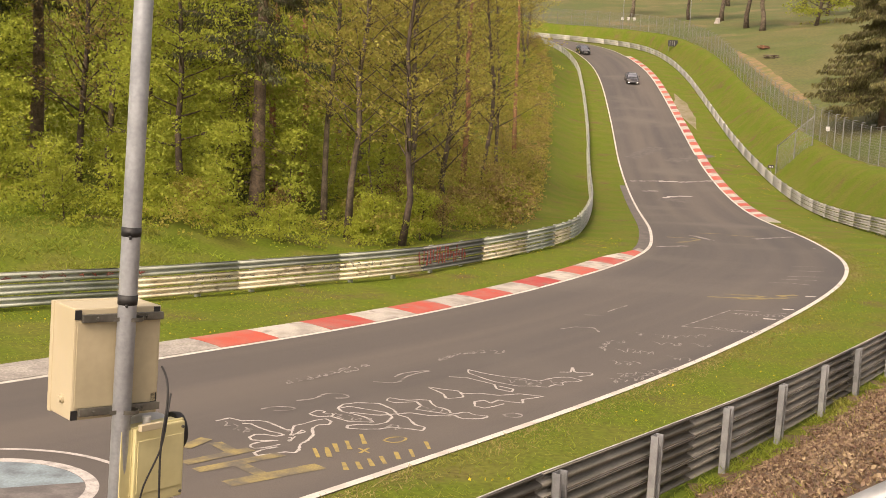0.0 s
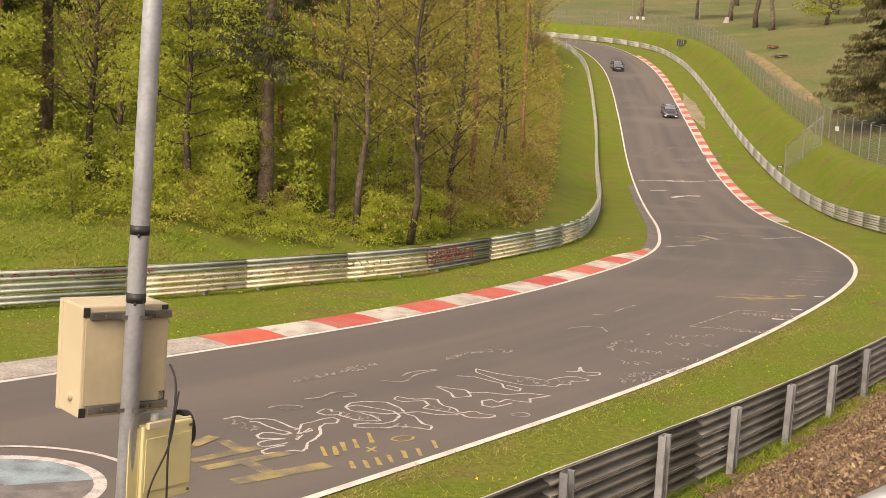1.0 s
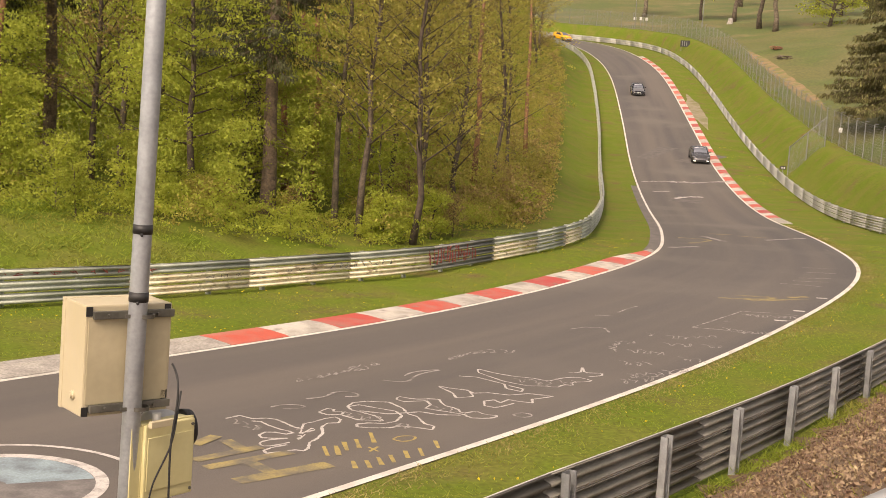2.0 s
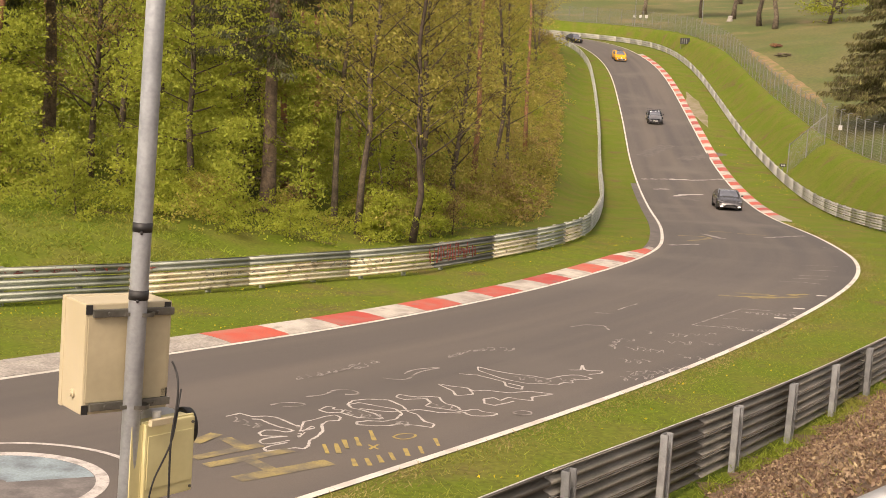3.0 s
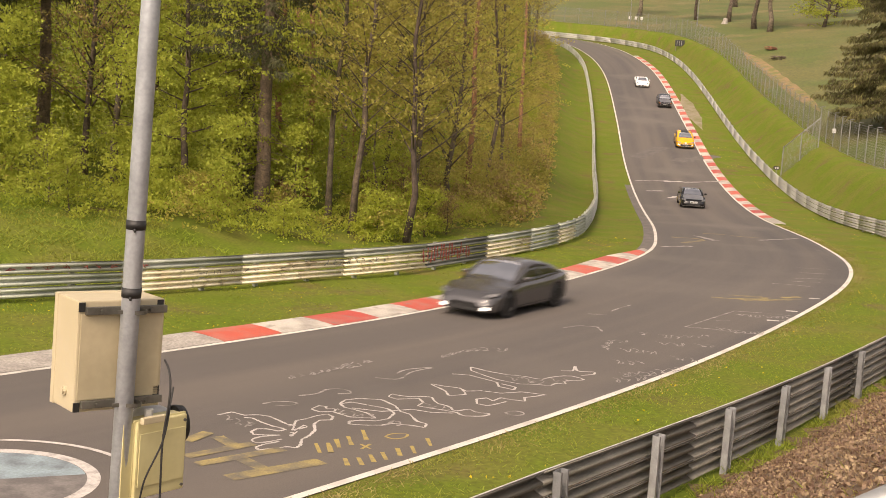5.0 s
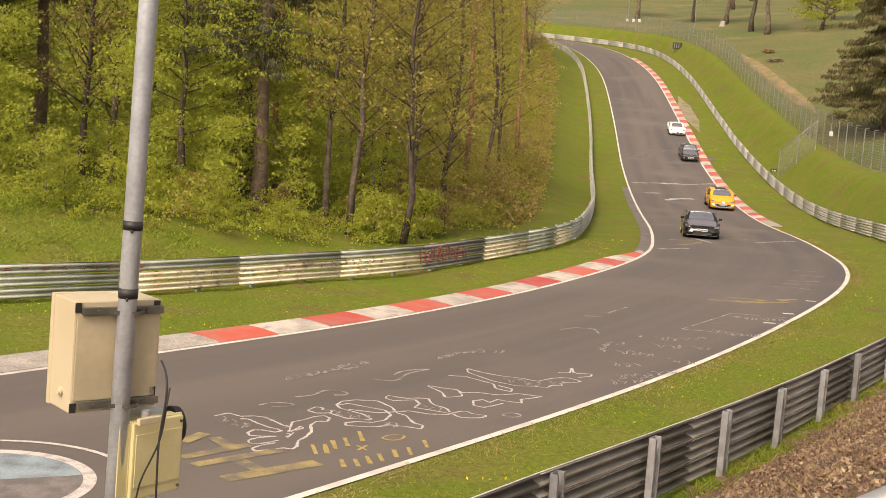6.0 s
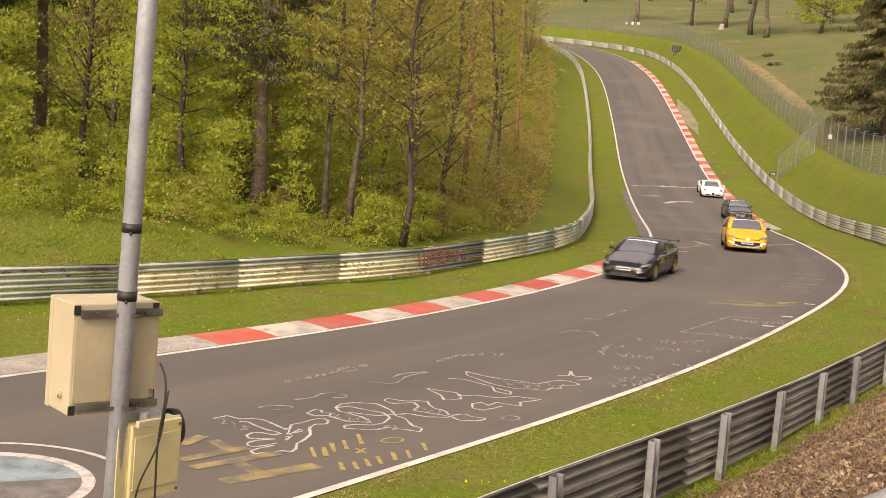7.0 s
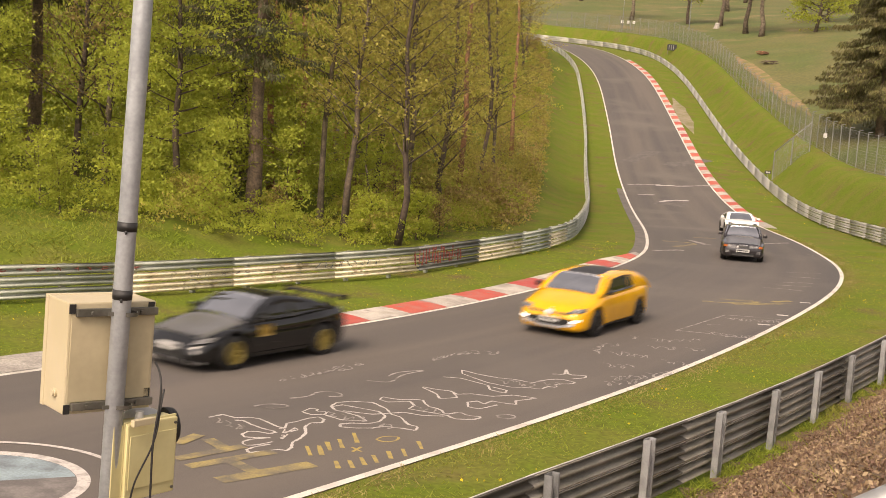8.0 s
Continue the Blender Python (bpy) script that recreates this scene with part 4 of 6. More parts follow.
def build_fence():
    top = tagged(new("wire_fence"), "tall grey wire mesh fence with steel posts along the bank", "fence")
    post = bpy.data.meshes.new("fence_post")
    bm = cyl_bm(0.045, 3.2, (0, 0, 1.3), seg=8)
    box_bm(0.05, 0.35, 0.05, (0, 0.14, 2.98), bm=bm)
    bm.to_mesh(post)
    bm.free()
    post.materials.append(M["fence_wire"])
    stops = np.arange(60, 232, 2.5)
    P = [at(s, fence_lat(s)) for s in stops]
    Z = [ground_at(p[0], p[1]) for p in P]
    for i, (s, p, z) in enumerate(zip(stops, P, Z)):
        t = along(s)[1]
        child("fence_post", post, top, pose(p[0], p[1], z, 0, random.uniform(-1.5, 1.5), math.degrees(math.atan2(t[1], t[0])) + 180))
    for i in range(len(stops) - 1):
        a, b = Vector((*P[i][:2], Z[i])), Vector((*P[i + 1][:2], Z[i + 1]))
        q = []
        d = (b - a)
        side = Vector((d.y, -d.x, 0)).normalized() * 0.006
        upv = Vector((0, 0, 1))

        def strip(p0, p1, w):
            n = ((p1 - p0).cross(side)).normalized() * w
            q.append([p0 - n, p1 - n, p1 + n, p0 + n])
        H = 2.8
        for k in range(15):
            z = 0.05 + H * k / 14
            strip(a + upv * z, b + upv * z, 0.016 if k in (0, 7, 14) else 0.007)
        for k in range(36):
            o = a + d * (k / 36)
            strip(o + upv * 0.05, o + upv * (H + 0.05), 0.006)
        child("mesh_panel", quads("mesh_panel", np.array([[tuple(v) for v in r] for r in q]), "fence_wire"), top)


build_fence()


def build_side_gate():
    """The short cross fence that runs down the bank from the long one to the guardrail."""
    top = tagged(new("cross_fence"), "short wire fence down the grassy bank to the guardrail", "fence")
    s = 93.0
    a, b = at(s + 0.3, -9.75), at(s - 0.3, -12.6)
    za, zb = ground_at(a[0], a[1]), ground_at(b[0], b[1])
    A, B = Vector((a[0], a[1], za)), Vector((b[0], b[1], zb))
    for p in (A, A * 0.5 + B * 0.5, B):
        part("fence_post", cyl_bm(0.05, 2.7, (0, 0, 1.25), seg=10), "fence_wire", top, m=Matrix.Translation(p))
    v, f = tube([A + Vector((0, 0, 2.5)), B + Vector((0, 0, 2.6))], [0.05, 0.05], 8)
    child("top_rail", mesh("top_rail", v, f, "fence_wire", True), top)
    q = []
    for k in range(26):
        z = 0.05 + 2.45 * k / 25
        q.append([A + Vector((0, 0, z)), B + Vector((0, 0, z)), B + Vector((0, 0, z + 0.014)), A + Vector((0, 0, z + 0.014))])
    for k in range(40):
        o = A + (B - A) * (k / 40)
        w = (B - A).normalized() * 0.012
        q.append([o, o + w, o + w + Vector((0, 0, 2.5)), o + Vector((0, 0, 2.5))])
    child("mesh_panel", quads("mesh_panel", np.array([[tuple(v) for v in r] for r in q]), "fence_wire"), top)
    p = at(91.0, -8.9)
    m = tagged(new("track_light"), "small black box lamp on a post behind the guardrail", "lamp")
    m.matrix_basis = pose(p[0], p[1], ground_at(p[0], p[1]), 0, 0, 0)
    part("post", cyl_bm(0.03, 1.3, (0, 0, 0.6), seg=8), "fence_wire", m)
    part("case", box_bm(0.5, 0.15, 0.28, (0, 0, 1.25), 0.02), "board_black", m)
    for x in (-0.1, 0.1):
        part("lens", box_bm(0.12, 0.02, 0.14, (x, -0.08, 1.25), 0.01), "board_white", m)
    # black board with pale bars on the bank by the upper bend
    p = at(180.7, -11.4)
    bd = tagged(new("distance_board"), "black board with pale upright bars on the grass bank", "sign")
    bd.matrix_basis = pose(p[0], p[1], ground_at(p[0], p[1]), 0, 0, -10)
    part("panel", box_bm(1.5, 0.06, 1.0, (0, 0, 1.0), 0.01), "board_black", bd)
    for x in (-0.45, -0.1, 0.25):
        part("bar", box_bm(0.10, 0.012, 0.78, (x, -0.036, 1.0)), "fence_wire", bd)
    for x in (-0.6, 0.6):
        part("post", cyl_bm(0.035, 1.2, (x, 0.03, 0.4), seg=8), "fence_wire", bd)


build_side_gate()


# ---- soil track behind the fence, worn apron by the outer kerb, marshal's post, masts, handrail ----
M["soil"] = material("soil", (0.23, 0.15, 0.078), 0.95, 0, 0.35, 0.7, 6, 0.6, (0.13, 0.125, 0.035), (0.42, 0.6))
M["apron"] = material("apron", (0.22, 0.185, 0.125), 0.95, 0, 0.3, 0.8, 12, 0.4, (0.15, 0.14, 0.06), (0.45, 0.65))


def ground_strip(name, label, s0, s1, l0, l1, mat, up=0.03, cross=6):
    verts, faces = [], []
    stops = np.arange(s0, s1, 0.8)
    for j, s in enumerate(stops):
        fade = min(1, (s - s0) / 8, (s1 - s) / 8)
        mid, wide = (l0 + l1) / 2, (l1 - l0) / 2 * max(fade, 0.05) * (1 + 0.25 * noise.noise(Vector((s * 0.3, 0, 0))))
        p = [at(s, mid + wide * (2 * k / cross - 1)) for k in range(cross + 1)]
        z = ground([q[0] for q in p], [q[1] for q in p])
        verts += [(q[0], q[1], zz + up) for q, zz in zip(p, z)]
    w = cross + 1
    for j in range(len(stops) - 1):
        faces += [(j * w + k, j * w + k + 1, (j + 1) * w + k + 1, (j + 1) * w + k) for k in range(cross)]
    tagged(new(name, mesh(name, verts, faces, mat, True)), label, "ground", kind="structure")


ground_strip("soil_track", "bare reddish soil track along the meadow fence", 114, 165, -15.9, -17.7, "soil", 0.06)
ground_strip("apron", "worn sandy strip beside the outer kerb", 120, 146, -4.75, -6.3, "apron", 0.03)


def build_posts():
    p = at(206, -17.5)
    m = tagged(new("marshal_post"), "small white boards on posts by the upper fence", "sign")
    m.matrix_basis = pose(p[0], p[1], ground_at(p[0], p[1]), 0, 0, -5)
    for x in (-1.0, 0.1, 1.2):
        part("post", cyl_bm(0.04, 1.6, (x, 0, 0.7), seg=8), "fence_wire", m)
        part("board", box_bm(0.5, 0.05, 0.55, (x, -0.05, 1.5), 0.01), "board_white", m)
    for s, lat, h in ((205, -15.2, 7.0), (199, -24, 9.0)):
        p = at(s, lat)
        q = tagged(new("mast"), "thin grey mast by the upper fence", "mast", "masts")
        q.matrix_basis = pose(p[0], p[1], ground_at(p[0], p[1]), 0, 0, 0)
        part("shaft", cyl_bm(0.09, h + 0.4, (0, 0, h / 2 - 0.2), seg=10, r2=0.06), "fence_wire", q)
        part("cap", cyl_bm(0.12, 0.2, (0, 0, h), seg=10), "fence_wire", q)
    # small white sign on the long fence
    p = at(92, fence_lat(92) + 0.1)
    q = tagged(new("fence_sign"), "small white sign hung on the wire fence", "sign")
    q.matrix_basis = pose(p[0], p[1], ground_at(p[0], p[1]) + 1.5, 0, 0, -60)
    part("panel", box_bm(0.4, 0.03, 0.4, (0, 0, 0), 0.01), "board_white", q)
    # tubular handrail beside the viewpoint
    r = tagged(new("handrail"), "grey painted tubular handrail on the bank", "railing")
    a, b = Vector((0.44, 1.91, 4.205)), Vector((1.9, 2.35, 4.75))
    v, f = tube([a, (a + b) / 2, b], [0.03] * 3, 18)
    child("rail", mesh("rail", v, f, "post_zinc", True), r)
    for e in (a + (b - a) * 0.02, b - (b - a) * 0.02):
        g = ground_at(e.x, e.y) - 0.2
        part("post", cyl_bm(0.025, e.z - g, (e.x, e.y, (e.z + g) / 2), seg=12), "plastic_grey", r)


build_posts()


def build_meadow_litter():
    """A stump and two heaps of cut branches on the grazed meadow."""
    rng = random.Random(71)
    st = tagged(new("tree_stump"), "pale weathered tree stump on the meadow", "stump")
    st.matrix_basis = spot(50.3, 217.8)
    v, f = tube([(0, 0, -0.2), (0, 0, 0.15), (0.05, 0, 0.6), (0.06, 0.02, 1.0)], [0.75, 0.55, 0.42, 0.40], 12)
    child("stump", mesh("stump", v, f, "kerb_bare", True), st)
    for x, y, mat, label in ((46.7, 171.6, "bark_pine", "small heap of cut reddish branches on the meadow"), (45.2, 162.6, "bark", "small dark heap of old branches on the meadow")):
        heap = tagged(new("branch_heap"), label, "branches", "heaps on the meadow")
        heap.matrix_basis = spot(x, y)
        for k in range(14):
            a, r, h = rng.uniform(0, 6.28), rng.uniform(0.2, 0.9), rng.uniform(0.05, 0.45)
            d = Vector((math.cos(a), math.sin(a), rng.uniform(-0.1, 0.25))) * rng.uniform(0.6, 1.2)
            c = Vector((rng.uniform(-0.7, 0.7), rng.uniform(-0.3, 0.3), h))
            v, f = tube([c - d, c + Vector((0, 0, 0.08)), c + d], [0.09, 0.07, 0.03], 6)
            child("branch", mesh("branch", v, f, mat, True), heap)


build_meadow_litter()


# ---- cars ----
def car_paint(name, base, metal=0.0, rough=0.16):
    m = material(name, base, rough, metal, 0.03, 2.0, 30, 0.0, tuple(c * 0.9 for c in base), coat=0.3)
    b = m.node_tree.nodes["Principled BSDF"]
    m.node_tree.links.remove(b.inputs["Roughness"].links[0])
    b.inputs["Roughness"].default_value = rough
    return m


M["paint_car_grey"] = car_paint("paint_car_grey", (0.13, 0.125, 0.125), 0.7, 0.22)
M["paint_car_black"] = car_paint("paint_car_black", (0.006, 0.006, 0.006), 0.0, 0.08)
M["paint_car_yellow"] = car_paint("paint_car_yellow", (0.72, 0.36, 0.008))
M["paint_car_dark"] = car_paint("paint_car_dark", (0.022, 0.02, 0.022))
M["paint_car_white"] = car_paint("paint_car_white", (0.78, 0.77, 0.74))
# grey bonnet skin; the sky's sheen on the bonnet is put into this colour
M["hood_grey"] = car_paint("hood_grey", (0.36, 0.35, 0.345), 0.9, 0.42)
M["car_glass"] = car_paint("car_glass", (0.62, 0.61, 0.60), 1.0, 0.08)
M["side_glass"] = car_paint("side_glass", (0.008, 0.008, 0.009), 0.0, 0.05)
M["tyre_rubber"] = material("tyre_rubber", (0.016, 0.016, 0.016), 0.85, 0, 0.2, 4, 60, 0.1)
M["trim_black"] = material("trim_black", (0.012, 0.012, 0.012), 0.5, 0, 0.1, 4, 40, 0)
M["rim_silver"] = material("rim_silver", (0.5, 0.5, 0.5), 0.35, 0.8, 0.1, 4, 40, 0)
M["rim_gold"] = material("rim_gold", (0.42, 0.33, 0.09), 0.4, 0.4, 0.1, 4, 40, 0)
M["rim_dark"] = material("rim_dark", (0.03, 0.03, 0.03), 0.4, 0.3, 0.1, 4, 40, 0)
M["lamp_glass"] = material("lamp_glass", (0.17, 0.17, 0.17), 0.25, 0.2, 0.15, 6, 20, 0, (0.07, 0.07, 0.075), coat=0.2)
M["silver_trim"] = material("silver_trim", (0.62, 0.62, 0.62), 0.3, 0.6, 0.1, 4, 40, 0)
M["door_yellow"] = material("door_yellow", (0.36, 0.23, 0.04), 0.4, 0, 0.1, 4, 40, 0)
M["amber"] = material("amber", (0.5, 0.12, 0.01), 0.3, 0, 0.1, 4, 40, 0)
M["lit_lamp"] = material("lit_lamp", (0.9, 0.9, 0.88), 0.2, 0, 0.02, 4, 40, 0)
nt = M["lit_lamp"].node_tree.nodes["Principled BSDF"]
nt.inputs["Emission Color"].default_value, nt.inputs["Emission Strength"].default_value = (1, 0.97, 0.9, 1), 1.2


class Shell:
    """A car's hull from its lines: height, half width and underside over u, 0 at the nose and 1 at the tail."""

    def __init__(self, L, W, top, half, low, axles, wheel_r):
        self.L, self.W, self.axles, self.r = L, W, axles, wheel_r
        self.u = np.concatenate([[0, 0.006, 0.015], np.linspace(0.03, 0.97, 70), [0.985, 0.994, 1]])

        def ease(tab):
            x, y = np.array(tab, float).T
            v = np.interp(self.u, x, y)
            k = np.array([1, 2, 3, 2, 1.0])
            return np.convolve(np.pad(v, 2, mode="edge"), k / k.sum(), "valid")
        self.top, self.half, self.low = ease(top), ease(half) * W / 2, ease(low)
        self.y = L / 2 - self.u * L

    def section(self, i):
        t, w, b = self.top[i], self.half[i], self.low[i]
        mid = b + (t - b) * 0.52
        arch = 0.0
        for a in self.axles:
            dy = abs(self.y[i] - (self.L / 2 - a * self.L))
            R = self.r + 0.055
            if dy < R:
                arch = max(arch, math.sqrt(R * R - dy * dy) + self.r)
        pts = [(0, b), (w * 0.88, max(b, arch)), (w * 0.97, max(b + 0.05, arch)), (w * 0.992, max(b + 0.14, arch + 0.015)), (w, max(mid, arch + 0.04)), (w * 0.985, max(t - 0.15, arch + 0.06)), (w * 0.94, max(t - 0.06, arch + 0.07)), (w * 0.84, t - 0.012), (w * 0.55, t + 0.012), (0, t + 0.025)]
        return pts

    def hull(self):
        verts, faces = [], []
        n = None
        for i in range(len(self.u)):
            pts = self.section(i)
            ring = [(x, z) for x, z in pts] + [(-x, z) for x, z in pts[-2:0:-1]]
            n = len(ring)
            verts += [(x, self.y[i], z) for x, z in ring]
        for i in range(len(self.u) - 1):
            faces += [(i * n + k, (i + 1) * n + k, (i + 1) * n + (k + 1) % n, i * n + (k + 1) % n) for k in range(n)]
        faces.append(tuple(range(n)))
        faces.append(tuple((len(self.u) - 1) * n + k for k in range(n))[::-1])
        return verts, faces

    def nose(self, x, z):
        """How far forward the hull reaches at a place seen from the front."""
        for i in range(len(self.u)):
            if abs(x) <= self.half[i] * 0.985 and z <= self.top[i] + 0.02 and z >= self.low[i] - 0.02:
                return self.y[i]
        return 0.0

    def flank(self, y, z):
        i = int(np.argmin(np.abs(self.y - y)))
        pts = self.section(i)[1:8]
        return float(np.interp(z, [p[1] for p in pts], [p[0] for p in pts]))


def patch(f, c, proud, nu=8, nv=4, back=0.05):
    """A plate that follows a surface: c holds four corners (a, b); f gives the surface point; the rim is turned in."""
    verts, faces = [], []
    for j in range(nv + 1):
        for i in range(nu + 1):
            u, v = i / nu, j / nv
            a = (c[0][0] * (1 - u) + c[1][0] * u) * (1 - v) + (c[3][0] * (1 - u) + c[2][0] * u) * v
            b = (c[0][1] * (1 - u) + c[1][1] * u) * (1 - v) + (c[3][1] * (1 - u) + c[2][1] * u) * v
            verts.append(f(a, b, proud))
    w = nu + 1
    for j in range(nv):
        faces += [(j * w + i, j * w + i + 1, (j + 1) * w + i + 1, (j + 1) * w + i) for i in range(nu)]
    rim = list(range(w)) + [j * w + nu for j in range(1, nv + 1)] + [nv * w + i for i in range(nu - 1, -1, -1)] + [j * w for j in range(nv - 1, 0, -1)]
    o = len(verts)
    ab = []
    for k in rim:
        j, i = divmod(k, w)
        u, v = i / nu, j / nv
        a = (c[0][0] * (1 - u) + c[1][0] * u) * (1 - v) + (c[3][0] * (1 - u) + c[2][0] * u) * v
        b = (c[0][1] * (1 - u) + c[1][1] * u) * (1 - v) + (c[3][1] * (1 - u) + c[2][1] * u) * v
        verts.append(f(a, b, proud - back))
    m = len(rim)
    faces += [(rim[k], rim[(k + 1) % m], o + (k + 1) % m, o + k) for k in range(m)]
    return verts, faces


def wheel_mesh(r, width, rim_mat):
    prof = [(-width / 2, r * 0.66), (-width / 2, r * 0.9), (-width * 0.42, r * 0.985), (0, r), (width * 0.42, r * 0.985), (width / 2, r * 0.9), (width / 2, r * 0.66)]
    seg = 30
    verts = [(x, q * math.cos(2 * math.pi * k / seg), q * math.sin(2 * math.pi * k / seg)) for k in range(seg) for x, q in prof]
    n = len(prof)
    faces = [(k * n + j, k * n + j + 1, ((k + 1) % seg) * n + j + 1, ((k + 1) % seg) * n + j) for k in range(seg) for j in range(n - 1)]
    tyre = mesh("tyre", verts, faces, "tyre_rubber", True)
    bm = bmesh.new()
    ring = [(x, q) for x, q in ((width * 0.5, r * 0.68), (width * 0.52, r * 0.64), (width * 0.2, r * 0.58), (-width * 0.45, r * 0.6), (-width * 0.45, r * 0.66))]
    vs = [[bm.verts.new((x, q * math.cos(2 * math.pi * k / seg), q * math.sin(2 * math.pi * k / seg))) for x, q in ring] for k in range(seg)]
    for k in range(seg):
        for j in range(len(ring) - 1):
            bm.faces.new((vs[k][j], vs[k][j + 1], vs[(k + 1) % seg][j + 1], vs[(k + 1) % seg][j]))
    for k in range(5):
        m = Matrix.Rotation(2 * math.pi * k / 5, 4, "X")
        for dz in (-0.03, 0.03):
            geo = bmesh.ops.create_cube(bm, size=1, matrix=m @ Matrix.Translation((width * 0.4, r * 0.36, dz * (1.4))) @ Matrix.Rotation(dz * 3, 4, "X") @ Matrix.Diagonal((0.025, r * 0.6, 0.03, 1)))
    cyl_bm(r * 0.16, 0.05, (width * 0.4, 0, 0), "X", 14, bm=bm)
    cyl_bm(r * 0.57, 0.01, (0, 0, 0), "X", 20, bm=bm)
    rim = bpy.data.meshes.new("rim")
    bm.to_mesh(rim)
    bm.free()
    rim.materials.append(M[rim_mat])
    return tyre, rim


WHEELS = {}


def build_car(name, label, paint, L, W, H, top, half, low, axles, wheel_r, cabin, rim_mat, roof_paint=None, hood=None, rear_pillar=0.05):
    """A car with hull, cabin, glass, wheels and mirrors. cabin: windscreen foot and head, rear glass head and foot over u, half widths."""
    car = tagged(new(name), label, "car")
    sh = Shell(L, W, top, half, low, axles, wheel_r)
    v, f = sh.hull()
    child("body", mesh("body", v, f, paint, True), car)
    u0, u1, u2, u3, wb, wt = cabin
    foot0, foot3 = np.interp(u0, sh.u, sh.top) - 0.02, np.interp(u3, sh.u, sh.top) - 0.02

    def roof(u):
        z = np.interp(u, [u0, u0 + (u1 - u0) * 0.5, u1, (u1 + u2) / 2, u2, u2 + (u3 - u2) * 0.5, u3], [foot0, foot0 + (H - foot0) * 0.56, H - 0.05, H, H - 0.05, foot3 + (H - foot3) * 0.60, foot3])
        return float(z)

    us = np.linspace(u0, u3, 40)
    rz = np.convolve(np.pad([roof(u) for u in us], 2, mode="edge"), np.array([1, 2, 3, 2, 1]) / 9, "valid")
    belt = np.interp(us, sh.u, sh.top) - 0.04

    def lid(u):
        return float(np.interp(u, us, rz))

    def side_x(u, z):
        b = float(np.interp(u, us, belt))
        k = min(max((z - b) / max(H - b, 0.01), 0), 1)
        return wb * W / 2 * (1 - k) + wt * W / 2 * k ** 0.9 if k < 0.9 else (wb * 0.1 + wt * 0.9) * W / 2 * (1 - (k - 0.9) * 1.2)

    verts, faces, n = [], [], 0
    for u, z in zip(us, rz):
        b = float(np.interp(u, us, belt)) - 0.03
        y = L / 2 - u * L
        hh = max(z - b, 0.02)
        ring = [(side_x(u, b + hh * q), b + hh * q) for q in (0, 0.35, 0.7, 0.9)]
        e = ring[-1][0]
        ring += [(e * 0.86, b + hh * 0.985), (e * 0.5, b + hh * 1.0), (0, b + hh * 1.012)]
        ring = ring + [(-x, q) for x, q in ring[-2::-1]]
        n = len(ring)
        verts += [(x, y, q) for x, q in ring]
    for i in range(len(us) - 1):
        faces += [(i * n + k, (i + 1) * n + k, (i + 1) * n + k + 1, i * n + k + 1) for k in range(n - 1)]
    child("cabin", mesh("cabin", verts, faces, paint, True), car)

    def screen(x, u, p):
        z = lid(u)
        w = side_x(u, z) * 0.97
        return (x * w, L / 2 - u * L + (p * 0.6 if u < 0.5 else -p * 0.6), z + p - 0.045 * x * x)
    v, f = patch(screen, [(-1, u0 + 0.012), (1, u0 + 0.012), (1, u1 - 0.004), (-1, u1 - 0.004)], 0.02, 10, 8, 0.03)
    child("windscreen", mesh("windscreen", v, f, "car_glass", True), car)
    if roof_paint:
        v, f = patch(screen, [(-1.04, u1 - 0.003), (1.04, u1 - 0.003), (1.04, u2 - 0.002), (-1.04, u2 - 0.002)], 0.018, 12, 10, 0.02)
        child("roof_panel", mesh("roof_panel", v, f, roof_paint, True), car, label="black roof panel")
    v, f = patch(screen, [(-0.95, u2 - 0.0), (0.95, u2 - 0.0), (0.95, u3 - 0.02), (-0.95, u3 - 0.02)], 0.02, 10, 6, 0.03)
    child("rear_window", mesh("rear_window", v, f, "car_glass", True), car)
    for sgn in (-1, 1):
        def side(u, k, p):
            b = float(np.interp(u, us, belt)) + 0.035
            z = b + max(lid(u) - 0.075 - b, 0.01) * k
            return (sgn * (side_x(u, z) + p), L / 2 - u * L, z)
        ub = u1 + (u2 - u1) * 0.55
        for a, b2 in (((u0 + 0.04, u1 + 0.012), (ub, ub)), ((ub + 0.012, ub + 0.012), (u3 - rear_pillar, u2 + 0.05 - rear_pillar * 0.6))):
            v, f = patch(side, [(a[0], 0), (b2[0], 0), (b2[1], 1), (a[1], 1)], 0.008, 8, 5, 0.03)
            child("side_window", mesh("side_window", v, f, "side_glass", True), car)
        mir = part("mirror", box_bm(0.17, 0.10, 0.115, (sgn * (W / 2 + 0.045), L / 2 - (u0 + 0.07) * L, float(np.interp(u0 + 0.07, sh.u, sh.top)) + 0.07), 0.035), "trim_black" if roof_paint else paint, car, smooth=True)
        part("mirror_arm", box_bm(0.12, 0.04, 0.03, (sgn * (W / 2 - 0.05), L / 2 - (u0 + 0.06) * L, float(np.interp(u0 + 0.07, sh.u, sh.top)) + 0.02), 0.01), "trim_black", mir)
    key = (wheel_r, rim_mat)
    tyre, rim = WHEELS.setdefault(key, wheel_mesh(wheel_r, 0.22, rim_mat))
    car_wheels = []
    for a in axles:
        for sgn in (-1, 1):
            wheel = new("wheel")
            wheel.parent = car
            wheel.matrix_basis = pose(sgn * (W / 2 - 0.125), L / 2 - a * L, wheel_r, 0, 0, 0 if sgn > 0 else 180)
            child("tyre", tyre, wheel)
            child("rim", rim, wheel)
            car_wheels.append((wheel, sgn))
